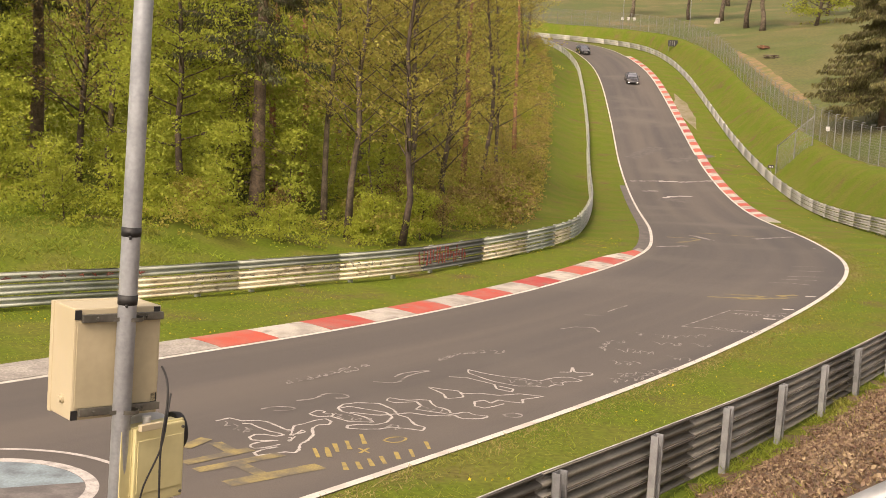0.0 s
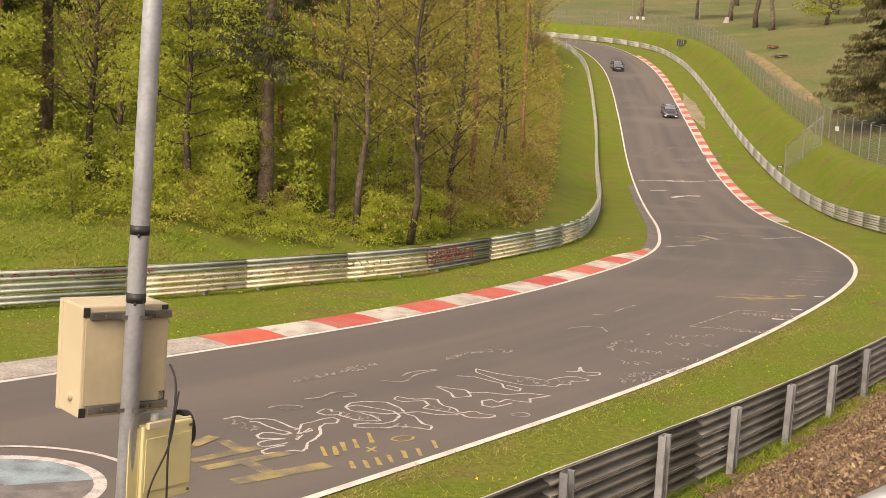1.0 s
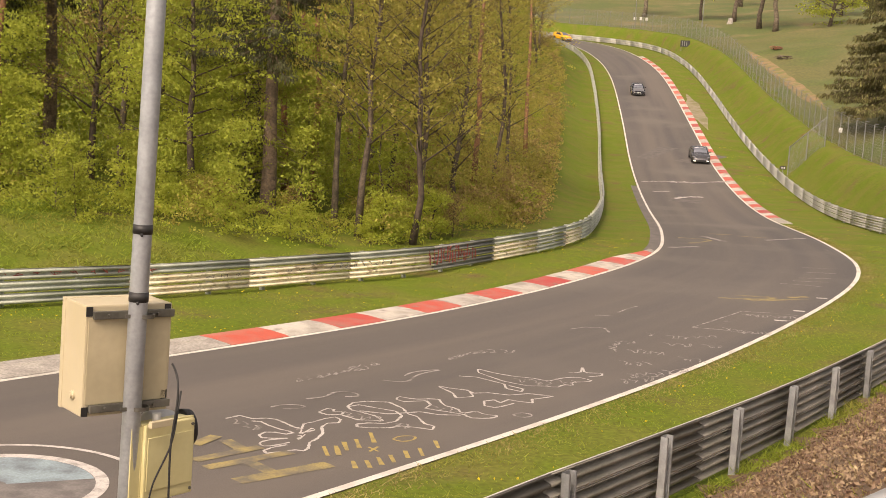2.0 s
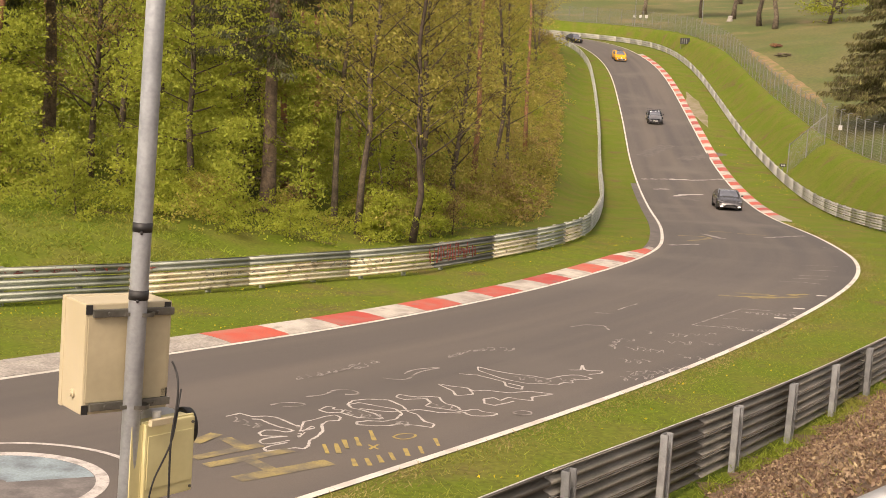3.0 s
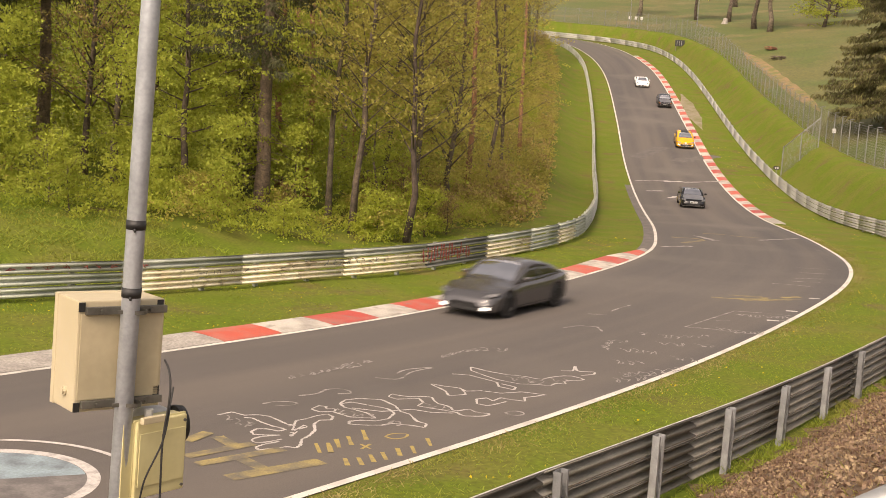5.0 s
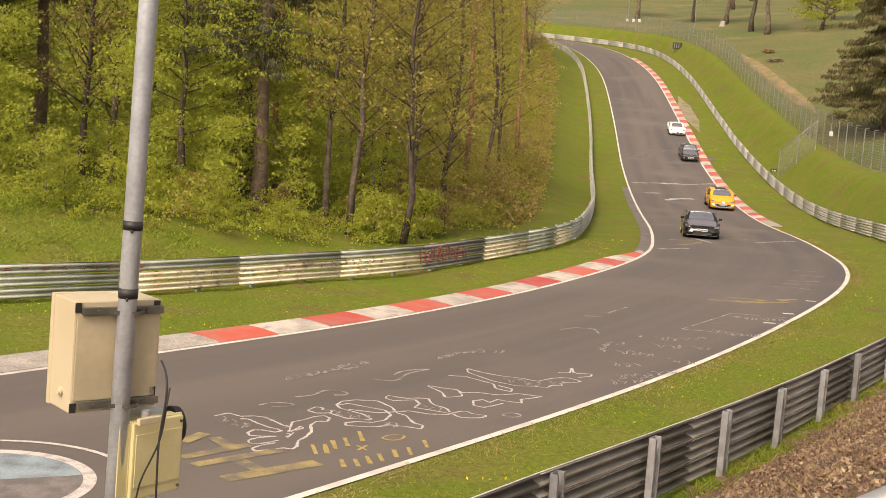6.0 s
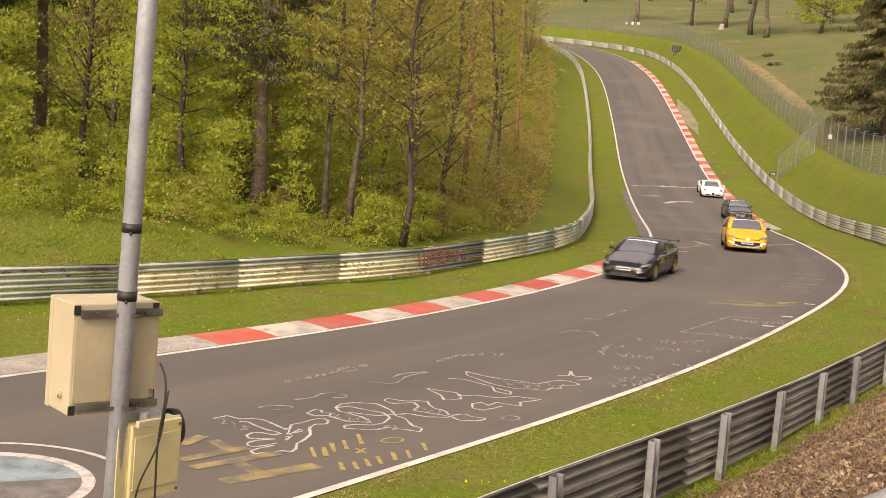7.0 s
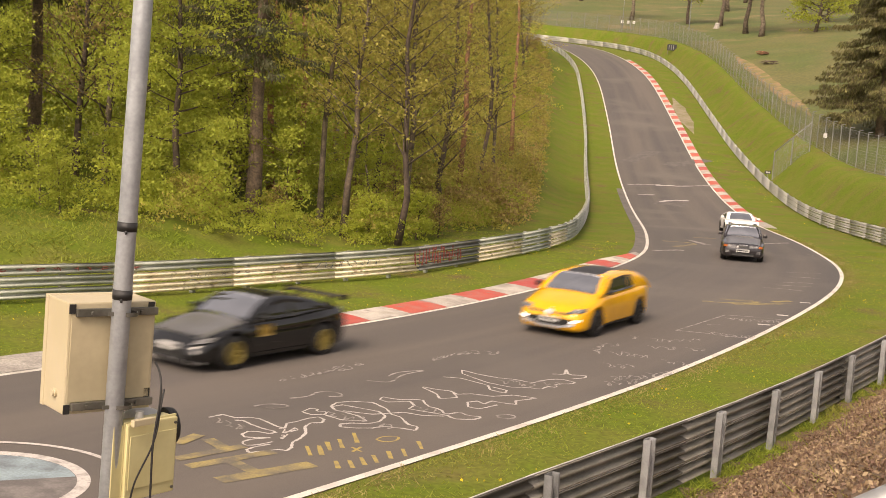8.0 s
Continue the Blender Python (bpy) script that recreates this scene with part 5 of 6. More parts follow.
    if hood:
        def bonnet(x, u, p):
            i = np.interp(u, sh.u, sh.top)
            w = np.interp(u, sh.u, sh.half) * 0.80
            return (x * w, L / 2 - u * L, i + 0.022 - 0.035 * x * x + p)
        v, f = patch(bonnet, [(-1, 0.05), (1, 0.05), (1, u0 + 0.01), (-1, u0 + 0.01)], 0.008, 8, 12, 0.03)
        child("bonnet", mesh("bonnet", v, f, hood, True), car)

    def front(piece, corners, mat, proud=0.012, both=False, label="", parent=None):
        for sgn in ((-1, 1) if both else (1,)):
            v, f = patch(lambda x, z, p: (sgn * x, sh.nose(x, z) + p, z), corners, proud, 10, 5, 0.06)
            child(piece, mesh(piece, v, f, mat, True), parent or car, label=label)

    def flank(piece, corners, mat, proud=0.008, sides=(-1, 1), label=""):
        for sgn in sides:
            v, f = patch(lambda y, z, p: (sgn * (sh.flank(y, z) + p), y, z), corners, proud, 10, 4, 0.02)
            child(piece, mesh(piece, v, f, mat, True), car, label=label)
    flank("sill", [(L / 2 - (axles[0] + 0.10) * L, 0.20), (L / 2 - (axles[1] - 0.10) * L, 0.20), (L / 2 - (axles[1] - 0.10) * L, 0.27), (L / 2 - (axles[0] + 0.10) * L, 0.27)], "trim_black" if paint == "paint_car_yellow" else paint, 0.012)
    part("underbody", box_bm(W * 0.8, L * 0.88, 0.14, (0, 0, 0.24)), "trim_black", car)
    return car, sh, front, flank, car_wheels


def number_plate(front, z, w=0.26, mat="board_white"):
    front("number_plate", [(-w, z - 0.055), (w, z - 0.055), (w, z + 0.055), (-w, z + 0.055)], mat, 0.03)
    front("plate_bar", [(-w * 0.8, z - 0.02), (w * 0.8, z - 0.02), (w * 0.8, z + 0.02), (-w * 0.8, z + 0.02)], "trim_black", 0.034)


HALF = [(0, 0.70), (0.012, 0.80), (0.035, 0.89), (0.08, 0.95), (0.2, 0.985), (0.45, 0.965), (0.62, 0.965), (0.8, 1.0), (0.93, 0.95), (0.985, 0.86), (1, 0.78)]

grey, sh, front, flank, grey_wheels = build_car("sports_saloon", "metallic dark grey sports car with lit low lamps", "paint_car_grey", 4.43, 1.77, 1.34, [(0, 0.46), (0.02, 0.56), (0.06, 0.66), (0.15, 0.76), (0.28, 0.85), (0.34, 0.88), (0.6, 0.90), (0.82, 0.96), (0.95, 0.97), (0.985, 0.92), (1, 0.8)], HALF, [(0, 0.22), (0.03, 0.17), (0.95, 0.19), (1, 0.35)], (0.19, 0.80), 0.33, (0.285, 0.45, 0.66, 0.87, 0.89, 0.74), "rim_dark")
front("grille", [(-0.42, 0.24), (0.42, 0.24), (0.34, 0.42), (-0.34, 0.42)], "trim_black", 0.012)
front("headlight", [(0.50, 0.555), (0.80, 0.60), (0.83, 0.69), (0.58, 0.64)], "lamp_glass", 0.015, True)
front("fog_lamp", [(0.50, 0.25), (0.70, 0.26), (0.70, 0.33), (0.52, 0.33)], "lit_lamp", 0.02, True, "white lit lamp low in the bumper")
number_plate(front, 0.36, 0.24, "trim_black")

black, sh, front, flank, black_wheels = build_car("sports_coupe", "black sports coupe with a rear wing and gold wheels", "paint_car_black", 4.24, 1.775, 1.285, [(0, 0.44), (0.02, 0.54), (0.06, 0.64), (0.15, 0.73), (0.28, 0.83), (0.36, 0.86), (0.6, 0.88), (0.82, 0.95), (0.95, 0.96), (0.985, 0.9), (1, 0.78)], HALF, [(0, 0.20), (0.03, 0.15), (0.95, 0.17), (1, 0.35)], (0.20, 0.805), 0.32, (0.29, 0.46, 0.64, 0.88, 0.88, 0.73), "rim_gold", None, "hood_grey")
front("intake", [(-0.50, 0.22), (0.50, 0.22), (0.42, 0.40), (-0.42, 0.40)], "trim_black", 0.012)
front("headlight", [(0.52, 0.50), (0.80, 0.56), (0.84, 0.66), (0.58, 0.60)], "lamp_glass", 0.015, True)
front("splitter", [(-0.74, 0.15), (0.74, 0.15), (0.74, 0.19), (-0.74, 0.19)], "silver_trim", 0.03)
number_plate(front, 0.43)
flank("door_patch", [(0.62, 0.56), (0.28, 0.56), (0.28, 0.78), (0.62, 0.78)], "door_yellow", 0.01, (1, -1), "orange-yellow panel on the door")
wing = part("rear_wing", box_bm(1.5, 0.22, 0.028, (0, -1.96, 1.13), 0.012), "trim_black", black, "black rear wing on two stands")
for x in (-0.42, 0.42):
    part("wing_stand", box_bm(0.02, 0.12, 0.24, (x, -1.92, 1.01), 0.006), "trim_black", wing)
for x in (-0.75, 0.75):
    part("end_plate", box_bm(0.015, 0.26, 0.10, (x, -1.96, 1.12), 0.005), "trim_black", wing)

yellow, sh, front, flank, yellow_wheels = build_car("hatchback", "bright yellow three-door hatchback with a black roof", "paint_car_yellow", 4.30, 1.85, 1.435, [(0, 0.55), (0.02, 0.66), (0.06, 0.76), (0.14, 0.86), (0.24, 0.96), (0.32, 0.99), (0.6, 1.01), (0.8, 1.05), (0.94, 1.04), (0.985, 0.95), (1, 0.82)], HALF, [(0, 0.22), (0.03, 0.17), (0.95, 0.19), (1, 0.35)], (0.20, 0.815), 0.335, (0.235, 0.40, 0.81, 0.985, 0.91, 0.76), "rim_dark", "trim_black", None, 0.27)
front("intake", [(-0.62, 0.27), (0.62, 0.27), (0.60, 0.47), (-0.60, 0.47)], "trim_black", 0.012)
front("bumper_blade", [(-0.80, 0.36), (-0.30, 0.24), (-0.28, 0.29), (-0.80, 0.44)], "silver_trim", 0.025)
front("bumper_blade", [(0.80, 0.36), (0.30, 0.24), (0.28, 0.29), (0.80, 0.44)], "silver_trim", 0.025)
front("bumper_blade", [(-0.32, 0.235), (0.32, 0.235), (0.32, 0.285), (-0.32, 0.285)], "silver_trim", 0.025)
front("day_lamp", [(0.56, 0.39), (0.78, 0.42), (0.78, 0.47), (0.56, 0.44)], "lit_lamp", 0.03, True, "white lit day lamp")
front("grille_band", [(-0.52, 0.575), (0.52, 0.575), (0.52, 0.625), (-0.52, 0.625)], "trim_black", 0.014)
front("badge", [(-0.11, 0.60), (0, 0.50), (0.11, 0.60), (0, 0.70)], "silver_trim", 0.035, False, "silver lozenge badge")
front("headlight", [(0.46, 0.60), (0.82, 0.64), (0.84, 0.74), (0.54, 0.70)], "lamp_glass", 0.015, True)
number_plate(front, 0.43)

dark, sh, front, flank, dark_wheels = build_car("saloon", "old dark saloon with a worn dark grey bonnet", "paint_car_dark", 4.43, 1.70, 1.37, [(0, 0.60), (0.02, 0.67), (0.06, 0.72), (0.15, 0.78), (0.30, 0.88), (0.36, 0.90), (0.6, 0.92), (0.82, 0.96), (0.95, 0.96), (0.985, 0.9), (1, 0.8)], [(0, 0.80), (0.012, 0.88), (0.03, 0.93), (0.08, 0.97), (0.2, 1.0), (0.6, 1.0), (0.9, 0.98), (0.98, 0.92), (1, 0.85)], [(0, 0.24), (0.03, 0.18), (0.95, 0.2), (1, 0.35)], (0.19, 0.80), 0.31, (0.31, 0.44, 0.70, 0.83, 0.90, 0.74), "rim_dark", None, "hood_grey")
front("grille", [(-0.17, 0.565), (-0.015, 0.565), (-0.015, 0.66), (-0.17, 0.66)], "trim_black", 0.02)
front("grille", [(0.015, 0.565), (0.17, 0.565), (0.17, 0.66), (0.015, 0.66)], "trim_black", 0.02)
front("grille_rim", [(-0.185, 0.655), (0.185, 0.655), (0.185, 0.675), (-0.185, 0.675)], "silver_trim", 0.024)
front("headlight", [(0.24, 0.57), (0.60, 0.57), (0.60, 0.66), (0.24, 0.66)], "lamp_glass", 0.014, True)
front("indicator", [(0.61, 0.57), (0.76, 0.57), (0.76, 0.65), (0.61, 0.65)], "amber", 0.014, True)
front("intake", [(-0.45, 0.25), (0.45, 0.25), (0.45, 0.36), (-0.45, 0.36)], "trim_black", 0.012)
front("fog_lamp", [(0.53, 0.36), (0.68, 0.36), (0.68, 0.45), (0.53, 0.45)], "lamp_glass", 0.014, True)
number_plate(front, 0.45)

white, sh, front, flank, white_wheels = build_car("low_sports_car", "low white mid-engined sports car with dark windows", "paint_car_white", 3.99, 1.865, 1.185, [(0, 0.40), (0.02, 0.50), (0.06, 0.60), (0.16, 0.72), (0.28, 0.78), (0.36, 0.80), (0.55, 0.84), (0.75, 0.95), (0.92, 0.93), (0.985, 0.85), (1, 0.72)], [(0, 0.60), (0.012, 0.72), (0.035, 0.84), (0.08, 0.93), (0.2, 0.99), (0.4, 0.93), (0.55, 0.93), (0.78, 1.0), (0.93, 0.95), (1, 0.8)], [(0, 0.20), (0.03, 0.14), (0.95, 0.17), (1, 0.35)], (0.21, 0.80), 0.32, (0.29, 0.47, 0.58, 0.84, 0.84, 0.68), "rim_dark")
front("grille", [(-0.02, 0.22), (0.02, 0.22), (0.14, 0.42), (-0.14, 0.42)], "trim_black", 0.016, False, "black shield-shaped grille")
front("intake", [(0.26, 0.22), (0.74, 0.24), (0.72, 0.34), (0.26, 0.33)], "trim_black", 0.014, True)
front("headlight", [(0.50, 0.54), (0.72, 0.56), (0.76, 0.66), (0.56, 0.64)], "lamp_glass", 0.015, True)


# ---- paint on the asphalt ----
def road_z(x, y):
    d = np.hypot(CL[:, 0] - x, CL[:, 1] - y)
    i = int(d.argmin())
    tx, ty = TG[i, 0], TG[i, 1]
    along_d = tx * (x - CL[i, 0]) + ty * (y - CL[i, 1])
    lat = tx * (y - CL[i, 1]) - ty * (x - CL[i, 0])
    s = SS[i] + along_d
    return at(s, lat)[2]


def stroke(pts, width, up=0.007, smooth_it=True, rough_edge=0.25, rng=random.Random(3)):
    """A painted stroke of uneven width along points on the road."""
    P = np.array(pts, float)
    if smooth_it and len(P) > 2:
        t = np.concatenate([[0], np.cumsum(np.linalg.norm(np.diff(P, axis=0), axis=1) + 1e-6)])
        P = spline(t, P, np.linspace(0, t[-1], len(P) * 4))
    else:
        k = max(2, int(np.linalg.norm(P[-1] - P[0]) / 0.15))
        P = np.stack([np.interp(np.linspace(0, len(P) - 1, k * (len(P) - 1)), range(len(P)), P[:, j]) for j in range(2)], 1)
    T = np.gradient(P, axis=0)
    T /= np.linalg.norm(T, axis=1, keepdims=True) + 1e-9
    verts, faces = [], []
    for p, t in zip(P, T):
        w = width * (1 + rng.uniform(-rough_edge, rough_edge)) / 2
        for sgn in (-1, 1):
            x, y = p[0] - t[1] * w * sgn, p[1] + t[0] * w * sgn
            verts.append((x, y, road_z(x, y) + up))
    faces = [(2 * i, 2 * i + 1, 2 * i + 3, 2 * i + 2) for i in range(len(P) - 1)]
    return verts, faces


def marking(name, label, strokes, mat):
    v, f = join(strokes)
    tagged(new(name, mesh(name, v, f, mat)), label, "road paint", "paint on the road", kind="structure")


THICK = [
    [(-2.47, 14.12), (-1.4, 15.14)],
    [(-2.97, 14.61), (-1.99, 15.61)],
    [(-2.56, 15.1), (-2.06, 14.55)],
    [(-3.19, 14.91), (-2.44, 15.77)],
    [(-2.99, 16), (-2.64, 15.56)],
    [(-3.35, 15.65), (-3.15, 16.2)],
]
YELLOW_WORN = [
    [(8.22, 34.23), (9.17, 34.15), (10.11, 34.65)],
    [(8.88, 34.83), (9.9, 34.72)],
    [(9.1, 33.87), (11, 34.54)],
    [(10.48, 34.73), (11.17, 35.08)],
]
YELLOW_FAR = [
    [(9.41, 48.66), (10.89, 49.75)],
    [(10.94, 54.37), (12.1, 54.18), (10.86, 51.38)],
    [(12.49, 55.99), (12.87, 53.46)],
    [(14.48, 57.33), (15.77, 56.89)],
    [(15.34, 55.31), (18.07, 58.02)],
    [(13.2, 57.91), (14.34, 57.94)],
]
WHITE_FAR = [
    [(16.21, 97.71), (19.22, 98.54)],
    [(18.65, 98), (20.41, 98.48)],
    [(20.31, 97.95), (24.1, 99.82)],
    [(17.27, 88.01), (18.64, 89.49), (19.79, 89.73)],
    [(16.2, 91.93), (17.63, 92.36)],
]
PATCHES = [
    [(18.22, 110.91), (22.08, 118.01)],
    [(21.92, 109.86), (26.56, 114.14)],
    [(16.69, 87.18), (18.87, 86.41)],
]


def build_paint():
    for k, o in enumerate(THICK):
        marking("yellow_bar", "broad worn yellow painted bar on the asphalt", [stroke(o, 0.27 if k == 0 else 0.2, 0.006 + 0.0007 * k, False, 0.06)], "paint_yellow")
    for k, o in enumerate(YELLOW_WORN + YELLOW_FAR):
        w = 0.28 if o[0][1] > 40 else 0.2
        marking("worn_yellow_mark", "worn yellow paint strokes across the asphalt", [stroke(o, w, 0.006 + 0.0006 * k, True, 0.5)], "paint_yellow" if k < 4 or k % 2 else "paint_faint")
    for k, o in enumerate(WHITE_FAR):
        marking("worn_white_mark", "worn white paint strokes across the asphalt", [stroke(o, 0.4, 0.006 + 0.0006 * k, True, 0.8)], "paint_white" if k in (1, 3) else "paint_faint")
    for k, o in enumerate(PATCHES):
        marking("asphalt_patch", "lighter repaired patch in the asphalt", [stroke(o, 1.7 if k < 2 else 2.2, 0.0045 + 0.0006 * k, True, 0.3)], "asphalt_patch")
    # ringed disc
    cx, cy = -5.25, 13.35

    def ring(r0, r1, a0=0, a1=360, up=0.007, n=72):
        verts, faces = [], []
        for k in range(n + 1):
            a = radians(a0 + (a1 - a0) * k / n)
            for r in (r0, r1):
                x, y = cx + r * math.cos(a), cy + r * math.sin(a)
                verts.append((x, y, road_z(x, y) + up))
        return verts, [(2 * k, 2 * k + 2, 2 * k + 3, 2 * k + 1) for k in range(n)]
    marking("painted_disc", "worn grey painted disc on the asphalt", [ring(0.02, 1.18, up=0.006)], "paint_grey")
    marking("painted_disc_half", "worn pale blue half of a painted disc", [ring(0.15, 1.17, 25, 200, 0.0085)], "paint_blue")
    marking("painted_ring", "worn white painted ring on the asphalt", [ring(1.18, 1.34, up=0.0075), ring(1.74, 1.82, up=0.0075)], "paint_white")
    # short white dashes beside the outer edge line
    for k, s in enumerate((19.5, 21.5, 24.5)):
        p, q = at(s, -3.35), at(s + 0.1, -3.65)
        marking("white_dash", "short white painted dash by the edge line", [stroke([p[:2], q[:2]], 0.16, 0.0065, False, 0.1)], "white_line")


build_paint()


# hand-painted figures, worn lettering too faint to read, and plain bars for painted names
LAYER = [0]


def layer():
    LAYER[0] = (LAYER[0] + 1) % 40
    return 0.0062 + 0.00012 * LAYER[0]


def outline(path):
    marking("painted_outline", "white hand-painted outline on the asphalt", [stroke(path, 0.042, layer(), False, 0.35)], "paint_white")


def scrawl(path):
    """A run of worn handwriting: loops along a line, broken here and there."""
    rng = random.Random(int(abs(path[0][0]) * 100))
    P = np.array(path)
    run = np.concatenate([[0], np.cumsum(np.linalg.norm(np.diff(P, axis=0), axis=1))])
    tall = 0.13 if P[0, 1] < 20 else 0.20
    pieces, q = [], 0.0
    while q < run[-1]:
        letter, pts = rng.uniform(0.14, 0.3), []
        for u in np.linspace(0, 1, 7):
            x, y = np.interp(q + u * letter, run, P[:, 0]), np.interp(q + u * letter, run, P[:, 1])
            w = rng.uniform(2.0, 6.0) * u
            pts.append((x + 0.3 * tall * math.sin(w * 1.7), y + tall * math.cos(w * 1.3 + rng.uniform(-0.4, 0.4)) + rng.gauss(0, 0.02)))
        for off in (0.0,) if rng.random() < 0.9 else ():
            pieces.append(stroke([(x + off * tall, y + off * tall * rng.uniform(-2, 2)) for x, y in pts], 0.026, layer(), rough_edge=0.5, rng=rng))
        q += letter * 1.15
    marking("faded_scribble", "faded white scribble worn into the asphalt", pieces, "paint_white" if P[0, 1] < 18 and rng.random() < 0.5 else "paint_faint")


def faded(path):
    marking("faded_stroke", "faded pale paint stroke on the asphalt", [stroke(path, 0.05, layer(), len(path) > 4, 0.5)], "paint_faint")


def letter_bar(path):
    marking("yellow_mark", "short yellow painted bar on the asphalt", [stroke(path, 0.065, layer(), False, 0.25)], "paint_yellow_fresh")


M["paint_yellow_fresh"] = material("paint_yellow_fresh", (0.33, 0.25, 0.075), 0.8, 0, 0.25, 5, 40, 0, (0.20, 0.16, 0.08), (0.45, 0.68))
outline([(-3.22, 17.23), (-3.05, 17.48), (-2.83, 17.33), (-2.63, 17.42), (-2.46, 17.38), (-2.29, 17.18), (-2.13, 16.98), (-2.0, 16.92)])
outline([(-2.81, 17.18), (-2.68, 17.19), (-2.52, 16.99), (-2.33, 16.81), (-2.18, 16.73), (-2.1, 16.64), (-2.19, 16.54), (-2.37, 16.61), (-2.51, 16.58), (-2.57, 16.4), (-2.51, 16.26), (-2.36, 16.26), (-2.14, 16.32)])
outline([(-2.14, 16.32), (-2.36, 16.19), (-2.48, 16.04), (-2.48, 15.89), (-2.38, 15.81), (-2.22, 15.93), (-2.08, 16.11)])
outline([(-2.1, 15.97), (-2.29, 15.76), (-2.37, 15.6), (-2.31, 15.46), (-2.14, 15.58), (-1.95, 15.73), (-1.82, 15.7), (-1.78, 15.87), (-1.8, 16.17), (-1.72, 16.4), (-1.67, 16.73), (-1.73, 17.1), (-1.67, 17.35), (-1.5, 17.42), (-1.49, 17.63), (-1.59, 17.77), (-1.74, 17.63), (-1.89, 17.37), (-2.02, 17.22), (-2.01, 16.92)])
outline([(-1.88, 18.03), (-1.79, 18.3), (-1.65, 18.28), (-1.67, 18.11), (-1.49, 18.17), (-1.51, 17.95), (-1.74, 17.88), (-1.88, 18.03)])
outline([(-1.53, 17.95), (-1.23, 17.69), (-0.83, 17.72), (-0.98, 18.02), (-1.2, 18.2), (-1.38, 18.31), (-1.47, 18.55), (-1.4, 18.84), (-1.18, 19.01), (-0.81, 19.04), (-0.56, 18.66), (-0.46, 18.29)])
outline([(-1.45, 18.53), (-1.29, 18.71), (-0.97, 18.56), (-0.67, 18.42), (-0.55, 18.14), (-0.63, 17.75), (-0.81, 17.55), (-1.05, 17.53), (-1.22, 17.41), (-1.21, 17.24), (-0.96, 17.24), (-0.71, 17.31), (-0.54, 17.47)])
outline([(-0.54, 17.47), (-0.24, 17.42), (-0.05, 17.35), (-0.02, 17.59), (-0.18, 17.71), (-0.31, 18.16), (-0.46, 18.29)])
outline([(-0.19, 19.33), (-0.55, 19.15), (-0.7, 19.28), (-0.68, 19.53), (-0.38, 19.38), (0.02, 19.56), (0.11, 19.06), (0.35, 18.89), (0.41, 18.54), (0.66, 18.8), (0.78, 18.59), (1.05, 18.56), (0.85, 18.32), (0.54, 18.29), (0.45, 18.51), (-0.05, 18.7), (-0.2, 18.77), (-0.1, 19.05), (-0.19, 19.33)])
outline([(-1.25, 18.29), (-0.77, 18.2), (-0.27, 18.49), (0.04, 18.37), (0.4, 18.43)])
outline([(0.01, 20.57), (0.24, 20.45), (0.52, 20.38), (0.64, 20.16), (0.91, 20.27), (1.27, 20.18), (1.65, 20.4), (2.07, 20.29), (1.9, 20.13), (1.67, 19.95), (1.66, 19.66), (1.4, 19.72), (1.25, 19.81), (1.09, 19.53), (0.99, 19.72), (0.81, 19.58), (0.81, 19.23), (0.98, 19.13), (1.14, 19.3), (1.33, 19.54)])
outline([(0.01, 20.52), (0.27, 20.07), (0.33, 19.68), (0.64, 19.9), (0.57, 20.27)])
outline([(0.77, 22.38), (1.09, 22.07), (1.45, 21.86), (1.81, 21.8), (2.09, 21.58), (2.36, 21.94), (2.69, 22.16), (2.97, 21.9), (2.87, 21.74), (2.52, 21.63), (2.55, 21.3), (2.36, 21.37), (2.22, 21.06), (1.99, 21.14), (1.64, 21.06), (1.19, 21.39), (0.76, 22.05), (0.77, 22.38)])
outline([(0.39, 21.59), (0.72, 21.59), (1.23, 21.1), (1.25, 20.72), (1.52, 20.52), (1.56, 20.77), (1.31, 20.98)])
outline([(2.58, 22.58), (2.82, 22.61), (2.93, 23.2), (2.9, 22.6), (3.28, 22.65), (3.21, 22.4), (2.94, 22.22)])
scrawl([(-2.09, 16.75), (-1.94, 16.71), (-1.86, 16.88)])
scrawl([(-2.01, 16.33), (-1.92, 16.57), (-1.84, 16.73)])
scrawl([(-1.48, 18.04), (-1.15, 17.91), (-0.85, 17.82)])
scrawl([(-0.1, 18.87), (0.19, 18.8), (0.34, 18.75)])
scrawl([(1.43, 21.48), (1.78, 21.45), (2.07, 21.35)])
scrawl([(2.26, 21.57), (2.56, 21.58)])
scrawl([(-0.73, 17.52), (-0.44, 17.47)])
scrawl([(-2.55, 20.24), (-2.16, 20.76), (-1.87, 21.28), (-1.44, 21.79)])
scrawl([(-1.88, 21.36), (-1.51, 21.99), (-1.0, 22.55)])
scrawl([(0.18, 23.27), (0.57, 24.0), (1.05, 24.41), (1.59, 24.48)])
scrawl([(-3.08, 17.11), (-2.67, 16.77)])
scrawl([(3.8, 25.54), (4.09, 26.25), (4.45, 26.33)])
scrawl([(3.77, 25.28), (4.43, 25.3), (4.77, 25.13), (5.14, 25.08)])
scrawl([(4.99, 27.54), (5.31, 27.32), (5.91, 27.29), (6.7, 27.64)])
scrawl([(5.18, 26.35), (5.8, 26.28), (6.45, 26.33)])
scrawl([(5.2, 24.69), (5.45, 24.56), (5.75, 24.48)])
scrawl([(3.67, 23.96), (3.96, 23.8), (4.42, 23.9)])
scrawl([(3.55, 21.95), (3.87, 22.11), (4.2, 22.38)])
scrawl([(3.76, 22.48), (4.14, 22.77), (4.45, 22.84)])
scrawl([(4.4, 23.03), (4.72, 23.14), (5.08, 23.43)])
